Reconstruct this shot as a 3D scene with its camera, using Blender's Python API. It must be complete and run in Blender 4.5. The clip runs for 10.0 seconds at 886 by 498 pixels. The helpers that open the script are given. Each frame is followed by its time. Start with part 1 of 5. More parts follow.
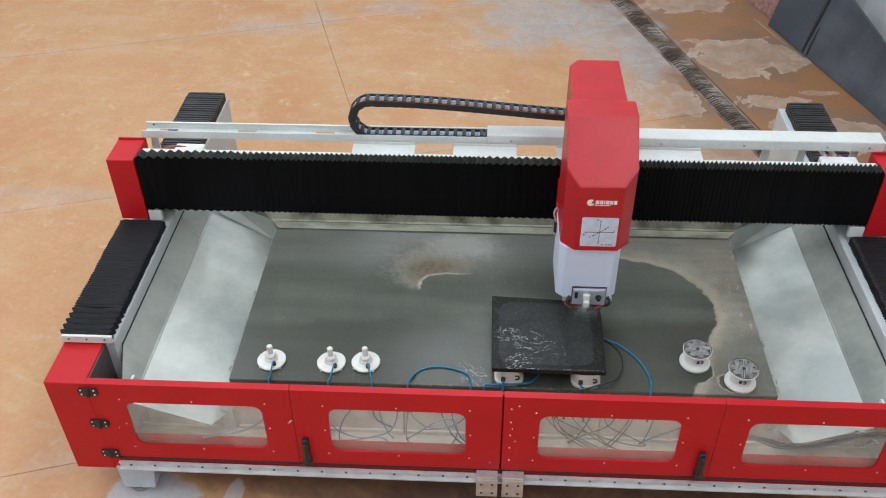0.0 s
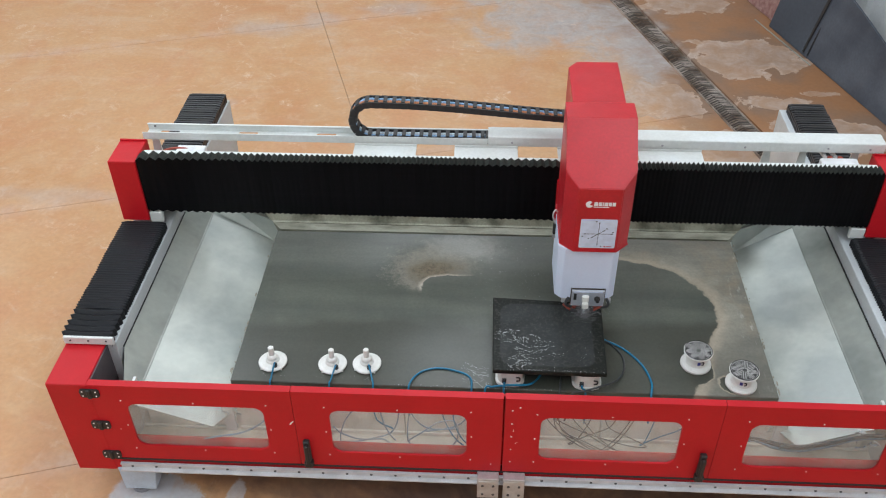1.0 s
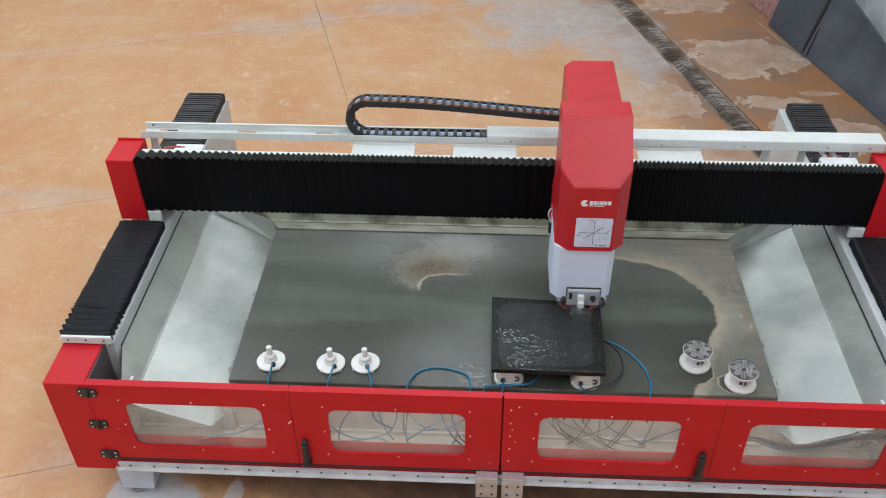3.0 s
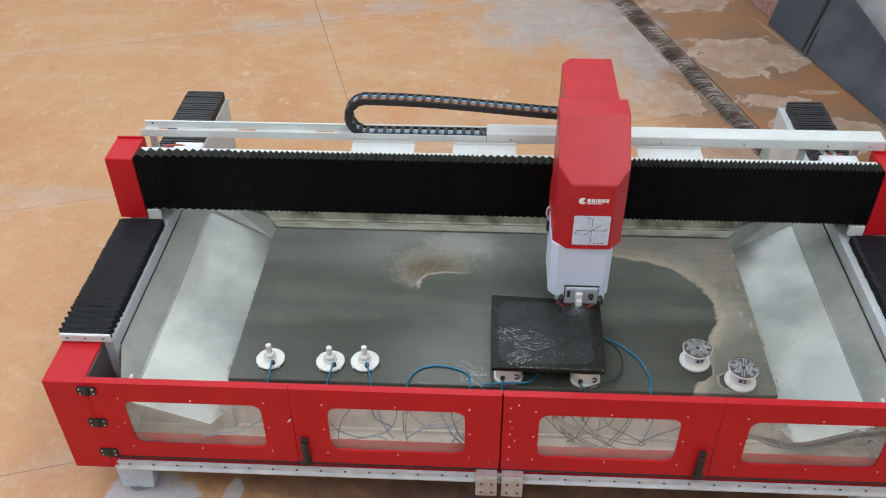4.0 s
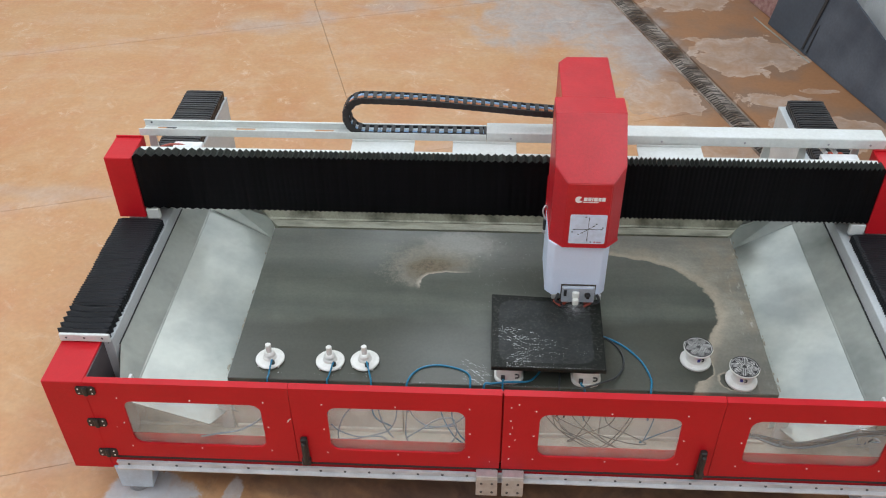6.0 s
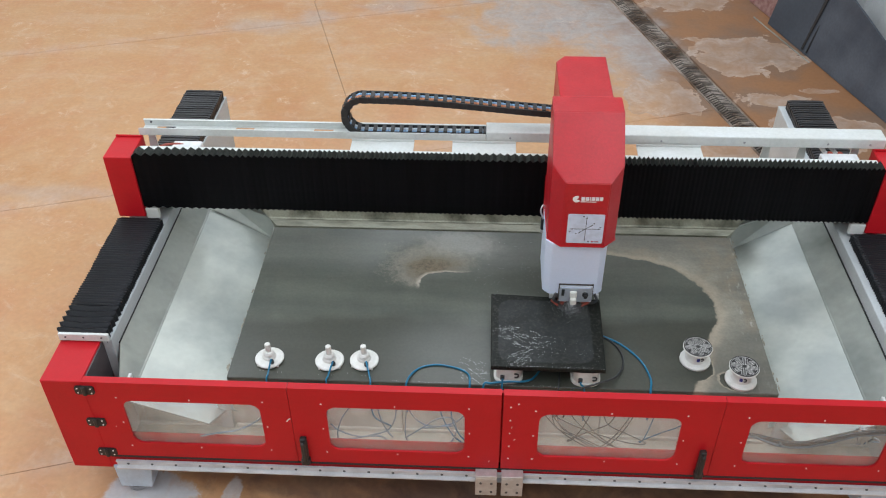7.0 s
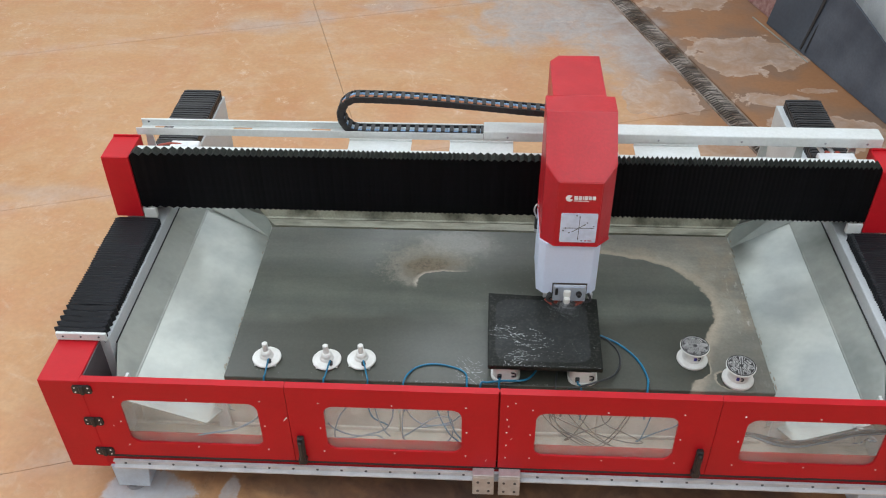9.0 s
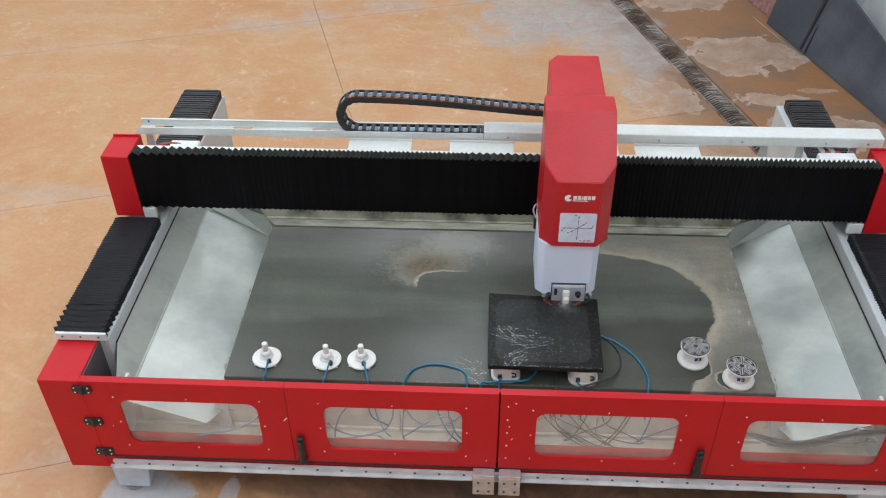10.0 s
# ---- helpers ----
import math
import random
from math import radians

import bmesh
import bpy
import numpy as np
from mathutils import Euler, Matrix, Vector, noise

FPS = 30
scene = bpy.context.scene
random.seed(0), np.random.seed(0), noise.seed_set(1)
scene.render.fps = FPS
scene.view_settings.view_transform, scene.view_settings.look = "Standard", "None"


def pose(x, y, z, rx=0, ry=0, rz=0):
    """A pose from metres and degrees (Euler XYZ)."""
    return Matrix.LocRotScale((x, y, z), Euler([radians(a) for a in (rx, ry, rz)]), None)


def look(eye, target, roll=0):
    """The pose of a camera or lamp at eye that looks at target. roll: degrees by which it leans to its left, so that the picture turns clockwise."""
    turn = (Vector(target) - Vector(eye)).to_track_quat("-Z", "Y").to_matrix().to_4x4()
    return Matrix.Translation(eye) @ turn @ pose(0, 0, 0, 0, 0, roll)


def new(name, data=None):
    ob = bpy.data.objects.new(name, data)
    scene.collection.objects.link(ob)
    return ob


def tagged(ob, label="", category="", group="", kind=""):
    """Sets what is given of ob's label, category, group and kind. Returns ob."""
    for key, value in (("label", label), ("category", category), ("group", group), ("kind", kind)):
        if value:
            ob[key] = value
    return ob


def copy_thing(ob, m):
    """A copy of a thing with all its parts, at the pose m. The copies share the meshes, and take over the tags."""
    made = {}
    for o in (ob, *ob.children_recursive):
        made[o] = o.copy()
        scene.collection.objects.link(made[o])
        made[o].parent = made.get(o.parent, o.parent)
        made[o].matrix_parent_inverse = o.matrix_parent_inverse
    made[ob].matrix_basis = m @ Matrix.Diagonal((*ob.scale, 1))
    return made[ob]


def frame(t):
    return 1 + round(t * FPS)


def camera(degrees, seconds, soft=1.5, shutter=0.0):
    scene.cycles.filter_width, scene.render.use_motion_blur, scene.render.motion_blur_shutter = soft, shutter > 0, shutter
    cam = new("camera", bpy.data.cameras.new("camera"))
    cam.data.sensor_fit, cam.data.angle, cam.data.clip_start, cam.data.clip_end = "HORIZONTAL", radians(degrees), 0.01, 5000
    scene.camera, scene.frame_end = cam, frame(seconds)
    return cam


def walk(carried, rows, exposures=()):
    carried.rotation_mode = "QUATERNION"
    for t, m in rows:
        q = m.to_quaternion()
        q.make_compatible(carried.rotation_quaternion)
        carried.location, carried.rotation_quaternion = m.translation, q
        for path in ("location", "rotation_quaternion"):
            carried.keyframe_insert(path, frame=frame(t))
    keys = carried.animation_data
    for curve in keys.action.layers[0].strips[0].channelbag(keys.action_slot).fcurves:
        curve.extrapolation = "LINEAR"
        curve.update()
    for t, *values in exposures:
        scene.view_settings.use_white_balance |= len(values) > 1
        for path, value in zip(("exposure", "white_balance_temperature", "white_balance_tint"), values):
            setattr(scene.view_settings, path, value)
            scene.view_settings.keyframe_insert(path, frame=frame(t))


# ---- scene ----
cam = camera(52.26, 10.0, soft=1.1)
walk(cam, [
    (0, look((-0.1232, -3.1497, 4.4787), (-0.3917, 1.5057, 0.7031), -0.640)),
    (0.5, look((-0.1301, -3.1471, 4.4841), (-0.3964, 1.5072, 0.7071), -0.623)),
    (1, look((-0.1253, -3.1479, 4.4894), (-0.3985, 1.5070, 0.7135), -0.670)),
    (1.5, look((-0.1257, -3.1441, 4.4861), (-0.3971, 1.5122, 0.7118), -0.664)),
    (2, look((-0.1181, -3.1446, 4.4815), (-0.3928, 1.5132, 0.7093), -0.722)),
    (2.5, look((-0.1231, -3.1421, 4.4776), (-0.3907, 1.5157, 0.7049), -0.614)),
    (4, look((-0.1214, -3.1458, 4.4649), (-0.3883, 1.5107, 0.6906), -0.618)),
    (4.5, look((-0.1152, -3.1439, 4.4541), (-0.3858, 1.5155, 0.6836), -0.701)),
    (5, look((-0.1200, -3.1414, 4.4519), (-0.3892, 1.5177, 0.6810), -0.705)),
    (5.5, look((-0.1248, -3.1390, 4.4528), (-0.3903, 1.5182, 0.6793), -0.663)),
    (7, look((-0.1222, -3.1394, 4.4468), (-0.3854, 1.5191, 0.6747), -0.627)),
    (7.5, look((-0.1152, -3.1418, 4.4492), (-0.3828, 1.5160, 0.6766), -0.676)),
    (8, look((-0.1109, -3.1423, 4.4464), (-0.3789, 1.5170, 0.6756), -0.698)),
    (8.5, look((-0.1088, -3.1404, 4.4456), (-0.3736, 1.5185, 0.6740), -0.662)),
    (9, look((-0.1035, -3.1443, 4.4444), (-0.3697, 1.5152, 0.6738), -0.669)),
    (9.5, look((-0.1070, -3.1432, 4.4436), (-0.3687, 1.5158, 0.6721), -0.629)),
    (10, look((-0.1082, -3.1387, 4.4404), (-0.3711, 1.5206, 0.6691), -0.628)),
])

# ---- world and light ----
world = bpy.data.worlds.new("world")
scene.world = world
world.use_nodes = True
_sky = world.node_tree.nodes.new("ShaderNodeTexSky")
_sky.sky_type, _sky.sun_disc = "NISHITA", False
_sky.sun_elevation, _sky.sun_rotation = radians(40), radians(150)
world.node_tree.links.new(_sky.outputs[0], world.node_tree.nodes["Background"].inputs[0])
world.node_tree.nodes["Background"].inputs[1].default_value = 0.1
scene.view_settings.exposure = 0.0

ROOM = radians(16.8)          # the hall is turned against the machine
CU, SU = math.cos(ROOM), math.sin(ROOM)
U0, U1, V0, V1, HALL = -9.0, 5.35, -9.0, 15.0, 8.0
SKYLIGHTS = (-7.0, -2.6, 1.75)  # u of the roof lights
SKY_W, SKY_V0, SKY_V1 = 0.7, -7.5, 12.5


def room(u, v, z=0.0):
    """From the hall's own axes to the world."""
    return Vector((u * CU - v * SU, u * SU + v * CU, z))


ROOM_M = Matrix.Rotation(ROOM, 4, "Z")
for _u, _watts in zip(SKYLIGHTS, (560, 430, 625)):
    _l = bpy.data.lights.new("skylight_lamp", "AREA")
    _l.shape, _l.size, _l.size_y, _l.energy = "RECTANGLE", SKY_W, SKY_V1 - SKY_V0, _watts
    _l.color = (0.87, 0.95, 1.03)
    _o = new("skylight_lamp", _l)
    _o.matrix_world = ROOM_M @ pose(_u, (SKY_V0 + SKY_V1) / 2, HALL - 0.05)


# ---- materials ----
def mat(name, col, rough=0.5, metal=0.0, col2=None, scale=6.0, lo=0.35, hi=0.65, bump=0.0, bscale=200.0,
        rough2=None, fine=0.06, world=False, stretch=(1, 1, 1), island=0.0, spec=0.5, coat=0.0):
    m = bpy.data.materials.new(name)
    m.use_nodes = True
    nt = m.node_tree
    n, l = nt.nodes, nt.links
    b = n["Principled BSDF"]
    b.inputs["Metallic"].default_value = metal
    b.inputs["Roughness"].default_value = rough
    b.inputs["Specular IOR Level"].default_value = spec
    b.inputs["Coat Weight"].default_value = coat
    tc = n.new("ShaderNodeTexCoord")
    geo = n.new("ShaderNodeNewGeometry")
    mp = n.new("ShaderNodeMapping")
    mp.inputs["Scale"].default_value = stretch
    l.new(geo.outputs["Position"] if world else tc.outputs["Object"], mp.inputs[0])
    no = n.new("ShaderNodeTexNoise")
    no.inputs["Scale"].default_value, no.inputs["Detail"].default_value = scale, 6
    l.new(mp.outputs[0], no.inputs["Vector"])
    ramp = n.new("ShaderNodeMapRange")
    ramp.inputs[1].default_value, ramp.inputs[2].default_value = lo, hi
    l.new(no.outputs["Fac"], ramp.inputs[0])
    mix = n.new("ShaderNodeMix")
    mix.data_type = "RGBA"
    mix.inputs["A"].default_value = (*col, 1)
    mix.inputs["B"].default_value = (*(col2 or [c * 0.86 for c in col]), 1)
    l.new(ramp.outputs[0], mix.inputs["Factor"])
    # fine grain over it
    nf = n.new("ShaderNodeTexNoise")
    nf.inputs["Scale"].default_value, nf.inputs["Detail"].default_value = scale * 14, 3
    l.new(mp.outputs[0], nf.inputs["Vector"])
    mr = n.new("ShaderNodeMapRange")
    mr.inputs[3].default_value, mr.inputs[4].default_value = 1 - fine * 2, 1 + fine * 2
    l.new(nf.outputs["Fac"], mr.inputs[0])
    out = mr.outputs[0]
    if island:
        oi = n.new("ShaderNodeObjectInfo")
        mi = n.new("ShaderNodeMapRange")
        mi.inputs[3].default_value, mi.inputs[4].default_value = 1 - island, 1 + island
        l.new(oi.outputs["Random"], mi.inputs[0])
        mm = n.new("ShaderNodeMath")
        mm.operation = "MULTIPLY"
        l.new(out, mm.inputs[0]), l.new(mi.outputs[0], mm.inputs[1])
        out = mm.outputs[0]
    mul = n.new("ShaderNodeVectorMath")
    mul.operation = "SCALE"
    l.new(mix.outputs["Result"], mul.inputs[0])
    l.new(out, mul.inputs["Scale"])
    l.new(mul.outputs[0], b.inputs["Base Color"])
    if rough2 is not None:
        r2 = n.new("ShaderNodeMapRange")
        r2.inputs[1].default_value, r2.inputs[2].default_value = lo, hi
        r2.inputs[3].default_value, r2.inputs[4].default_value = rough, rough2
        l.new(no.outputs["Fac"], r2.inputs[0])
        l.new(r2.outputs[0], b.inputs["Roughness"])
    if bump:
        nb = n.new("ShaderNodeTexNoise")
        nb.inputs["Scale"].default_value, nb.inputs["Detail"].default_value = bscale, 3
        l.new(mp.outputs[0], nb.inputs["Vector"])
        bu = n.new("ShaderNodeBump")
        bu.inputs["Strength"].default_value, bu.inputs["Distance"].default_value = bump, 0.002
        l.new(nb.outputs["Fac"], bu.inputs["Height"])
        l.new(bu.outputs[0], b.inputs["Normal"])
    return m


M_RED = mat("red_paint", (0.52, 0.008, 0.016), 0.45, col2=(0.47, 0.007, 0.014), scale=3, bump=0.25, bscale=350, fine=0.04, spec=0.3)
M_REDF = mat("red_textured_paint", (0.48, 0.010, 0.020), 0.30, col2=(0.42, 0.009, 0.017), scale=5, bump=0.4, bscale=240, fine=0.09, rough2=0.40)
M_WHITE = mat("white_machine_paint", (0.67, 0.70, 0.69), 0.4, col2=(0.61, 0.63, 0.60), scale=4, bump=0.1)
M_RAM = mat("pale_grey_paint", (0.65, 0.73, 0.88), 0.4, col2=(0.62, 0.695, 0.84), scale=5, bump=0.05, fine=0.02)
# the shadow inside the corner housing is put into this dark colour
M_LINING = mat("shaded_lining", (0.12, 0.105, 0.11), 0.5, col2=(0.08, 0.07, 0.075), scale=5)
M_PLATE = mat("brushed_plate", (0.44, 0.48, 0.53), 0.4, 0.3, col2=(0.38, 0.41, 0.46), scale=25)
M_GREY = mat("grey_paint", (0.54, 0.57, 0.58), 0.45, col2=(0.47, 0.50, 0.51), scale=5, bump=0.1)
M_LEG = mat("leg_paint", (0.50, 0.60, 0.71), 0.5, col2=(0.42, 0.50, 0.60), scale=7, bump=0.1)
M_ALU = mat("aluminium", (0.86, 0.87, 0.88), 0.34, 0.15, col2=(0.64, 0.65, 0.66), scale=9, rough2=0.5)
M_RAIL = mat("rail_steel", (0.68, 0.69, 0.71), 0.36, 0.35, col2=(0.55, 0.56, 0.58), scale=9, rough2=0.5)
M_STEEL = mat("stainless_steel", (0.60, 0.61, 0.61), 0.36, 0.6, col2=(0.5, 0.5, 0.5), scale=20, rough2=0.45)
M_BELLOWS = mat("bellows_fabric", (0.005, 0.005, 0.006), 0.5, col2=(0.009, 0.009, 0.011), scale=12, bump=0.3, island=0.18, fine=0.1, spec=0.2)
M_FBELL = mat("front_bellows_fabric", (0.006, 0.0065, 0.008), 0.42, col2=(0.011, 0.012, 0.015), scale=7, bump=0.35, bscale=60, island=0.15, fine=0.1, spec=0.2)
M_PLEATTOP = mat("pale_bellows_edge", (0.022, 0.026, 0.022), 0.6, col2=(0.050, 0.055, 0.046), scale=25, fine=0.15, island=0.3)
M_RBELL = mat("rail_bellows_fabric", (0.016, 0.016, 0.018), 0.42, col2=(0.028, 0.028, 0.030), scale=9, bump=0.3, island=0.45, fine=0.1)
# greenish film, darkened further to stand in for the rim's dark reflections
M_TRAYR = mat("darkened_rim_film", (0.36, 0.38, 0.34), 0.34, 0.2, col2=(0.20, 0.22, 0.20), scale=1.8, lo=0.4, hi=0.65, bump=0.12, bscale=6, rough2=0.55)
M_BLACK = mat("black_plastic", (0.014, 0.014, 0.015), 0.45, col2=(0.022, 0.022, 0.022), scale=20)
M_CHAIN = mat("chain_plastic", (0.018, 0.018, 0.019), 0.5, col2=(0.03, 0.03, 0.03), scale=20)
M_ORANGE = mat("orange_sleeve", (0.50, 0.20, 0.09), 0.5, scale=20)
M_BLUEC = mat("light_cable", (0.30, 0.50, 0.75), 0.45, scale=20)
M_PALEC = mat("pale_cable", (0.65, 0.72, 0.78), 0.45, scale=20)
M_HOSE = mat("blue_hose", (0.008, 0.17, 0.30), 0.3, col2=(0.007, 0.14, 0.26), scale=20)
M_HOSED = mat("dark_hose", (0.03, 0.035, 0.04), 0.4, col2=(0.05, 0.05, 0.05), scale=20)
M_HOSEB = mat("dirty_grey_hose", (0.11, 0.10, 0.09), 0.45, col2=(0.17, 0.16, 0.14), scale=20)
M_HOSEG = mat("grey_blue_hose", (0.16, 0.24, 0.33), 0.4, col2=(0.2, 0.25, 0.28), scale=20)
M_CUP = mat("white_cup_plastic", (0.74, 0.74, 0.71), 0.38, col2=(0.66, 0.66, 0.61), scale=15, bump=0.1)
M_RUBBER = mat("black_rubber", (0.015, 0.015, 0.015), 0.6, scale=30, bump=0.3)
# the darker blotches of col2 paint patchy reflections onto the steel
M_TRAY = mat("tray_steel", (0.52, 0.55, 0.50), 0.40, 0.22, col2=(0.34, 0.37, 0.35), scale=1.9, lo=0.40, hi=0.62, bump=0.12, bscale=6, rough2=0.42, fine=0.04)
M_TRAYD = mat("tray_dirty", (0.72, 0.71, 0.63), 0.45, col2=(0.46, 0.44, 0.36), scale=5, lo=0.48, hi=0.78, bump=0.2, bscale=60, rough2=0.7, fine=0.1)
M_TRAYB = mat("tray_ledge_grime", (0.34, 0.34, 0.26), 0.45, col2=(0.075, 0.075, 0.05), scale=7, lo=0.42, hi=0.68, bump=0.3, bscale=60, rough2=0.7, fine=0.15)
M_LEDGE = mat("ledge_film", (0.38, 0.38, 0.30), 0.42, col2=(0.14, 0.14, 0.10), scale=6, lo=0.46, hi=0.70, bump=0.2, bscale=60, rough2=0.6, fine=0.12, stretch=(0.5, 2.0, 2.0))
M_SILT = mat("wet_silt", (0.40, 0.37, 0.29), 0.55, col2=(0.25, 0.23, 0.18), scale=14, bump=0.4, bscale=90, fine=0.15)
# pale colour for water drops and for highlights drawn as small dashes
M_GLINTDROP = mat("water_glint_drops", (0.78, 0.80, 0.80), 0.15, scale=40)
M_SUMP = mat("sump_silt", (0.66, 0.63, 0.54), 0.4, col2=(0.47, 0.43, 0.34), scale=4, bump=0.3, bscale=50, rough2=0.7, fine=0.12)
M_WALL = mat("wall_paint", (0.72, 0.73, 0.72), 0.7, col2=(0.64, 0.65, 0.64), scale=0.8, bump=0.1)
M_CEIL = mat("ceiling_panel", (0.36, 0.36, 0.36), 0.8, scale=0.8)
M_SHEET = mat("corrugated_sheet", (0.66, 0.68, 0.68), 0.45, col2=(0.56, 0.58, 0.58), scale=3)
M_SLATE = mat("dark_slab_stone", (0.040, 0.050, 0.068), 0.45, col2=(0.085, 0.098, 0.120), scale=2.5, bump=0.25, bscale=60, rough2=0.65, fine=0.12)
M_SLATE2 = mat("dark_slab_stone_dusty", (0.036, 0.046, 0.062), 0.5, col2=(0.060, 0.072, 0.090), scale=1.7, bump=0.25, bscale=60, rough2=0.7, fine=0.12)
M_REDST = mat("red_granite", (0.20, 0.085, 0.075), 0.5, col2=(0.32, 0.2, 0.18), scale=18, fine=0.2, bump=0.2)
M_RIB = mat("worn_white_rib", (0.60, 0.60, 0.58), 0.5, col2=(0.36, 0.36, 0.35), scale=40)
M_LABEL = mat("white_label", (0.60, 0.68, 0.82), 0.5, scale=30, fine=0.02)
M_PRINT = mat("black_print", (0.02, 0.02, 0.02), 0.5, scale=30)
M_PRINTR = mat("red_print", (0.5, 0.02, 0.03), 0.5, scale=30)
M_PRINTW = mat("white_print", (0.8, 0.8, 0.8), 0.5, scale=30)
M_PURPLE = mat("blue_print", (0.05, 0.05, 0.3), 0.5, scale=30)
M_GRATE = mat("rusty_grate", (0.12, 0.080, 0.055), 0.65, 0.2, col2=(0.38, 0.33, 0.29), scale=3.4, lo=0.38, hi=0.60, island=0.45, fine=0.2, bump=0.3, world=True)
M_JOINT = mat("joint_filler", (0.42, 0.25, 0.14), 0.6, scale=6)
M_DARK = mat("drain_dark", (0.045, 0.032, 0.024), 0.5, scale=6)
M_ORFIT = mat("orange_fitting", (0.36, 0.07, 0.045), 0.45, scale=20)
M_BOLT = mat("dark_bolt", (0.10, 0.10, 0.11), 0.4, 0.5, scale=20)
M_BRASS = mat("dull_metal", (0.4, 0.4, 0.42), 0.4, 0.8, scale=20)


def node_kit(name):
    m = bpy.data.materials.new(name)
    m.use_nodes = True
    nt = m.node_tree
    n, l = nt.nodes, nt.links

    def put(sock, v):
        if isinstance(v, bpy.types.NodeSocket):
            l.new(v, sock)
        elif v is not None:
            sock.default_value = v

    def M(op, a, b=None, c=None):
        x = n.new("ShaderNodeMath")
        x.operation = op
        for i, v in enumerate((a, b, c)):
            put(x.inputs[i], v)
        return x.outputs[0]

    def noise_n(vec, s, d=5, rough=0.55, dist=0.0):
        x = n.new("ShaderNodeTexNoise")
        x.inputs["Scale"].default_value, x.inputs["Detail"].default_value = s, d
        x.inputs["Roughness"].default_value, x.inputs["Distortion"].default_value = rough, dist
        l.new(vec, x.inputs["Vector"])
        return x.outputs["Fac"]

    def rng(v, a, b, c=0.0, d=1.0, smooth=False):
        x = n.new("ShaderNodeMapRange")
        if smooth:
            x.interpolation_type = "SMOOTHSTEP"
        for i, q in enumerate((v, a, b, c, d)):
            put(x.inputs[i], q)
        return x.outputs[0]

    def mixc(f, a, b):
        x = n.new("ShaderNodeMix")
        x.data_type = "RGBA"
        put(x.inputs["Factor"], f)
        put(x.inputs["A"], (*a, 1) if isinstance(a, tuple) else a)
        put(x.inputs["B"], (*b, 1) if isinstance(b, tuple) else b)
        return x.outputs["Result"]

    pos = n.new("ShaderNodeNewGeometry").outputs["Position"]
    sep = n.new("ShaderNodeSeparateXYZ")
    l.new(pos, sep.inputs[0])
    return m, n, l, n["Principled BSDF"], M, noise_n, rng, mixc, pos, sep.outputs


def bump_to(n, l, b, h, strength, dist):
    bu = n.new("ShaderNodeBump")
    bu.inputs["Strength"].default_value, bu.inputs["Distance"].default_value = strength, dist
    l.new(h, bu.inputs["Height"])
    l.new(bu.outputs[0], b.inputs["Normal"])


def blob(M, noise_v, xyz, cx, cy, rx, ry, wob):
    """1 at the middle of an uneven patch, 0 at its rim, negative outside."""
    dx = M("DIVIDE", M("SUBTRACT", xyz[0], cx), rx)
    dy = M("DIVIDE", M("SUBTRACT", xyz[1], cy), ry)
    r = M("SQRT", M("ADD", M("MULTIPLY", dx, dx), M("MULTIPLY", dy, dy)))
    return M("SUBTRACT", M("ADD", 1.0, M("MULTIPLY", M("SUBTRACT", noise_v, 0.5), wob)), r)


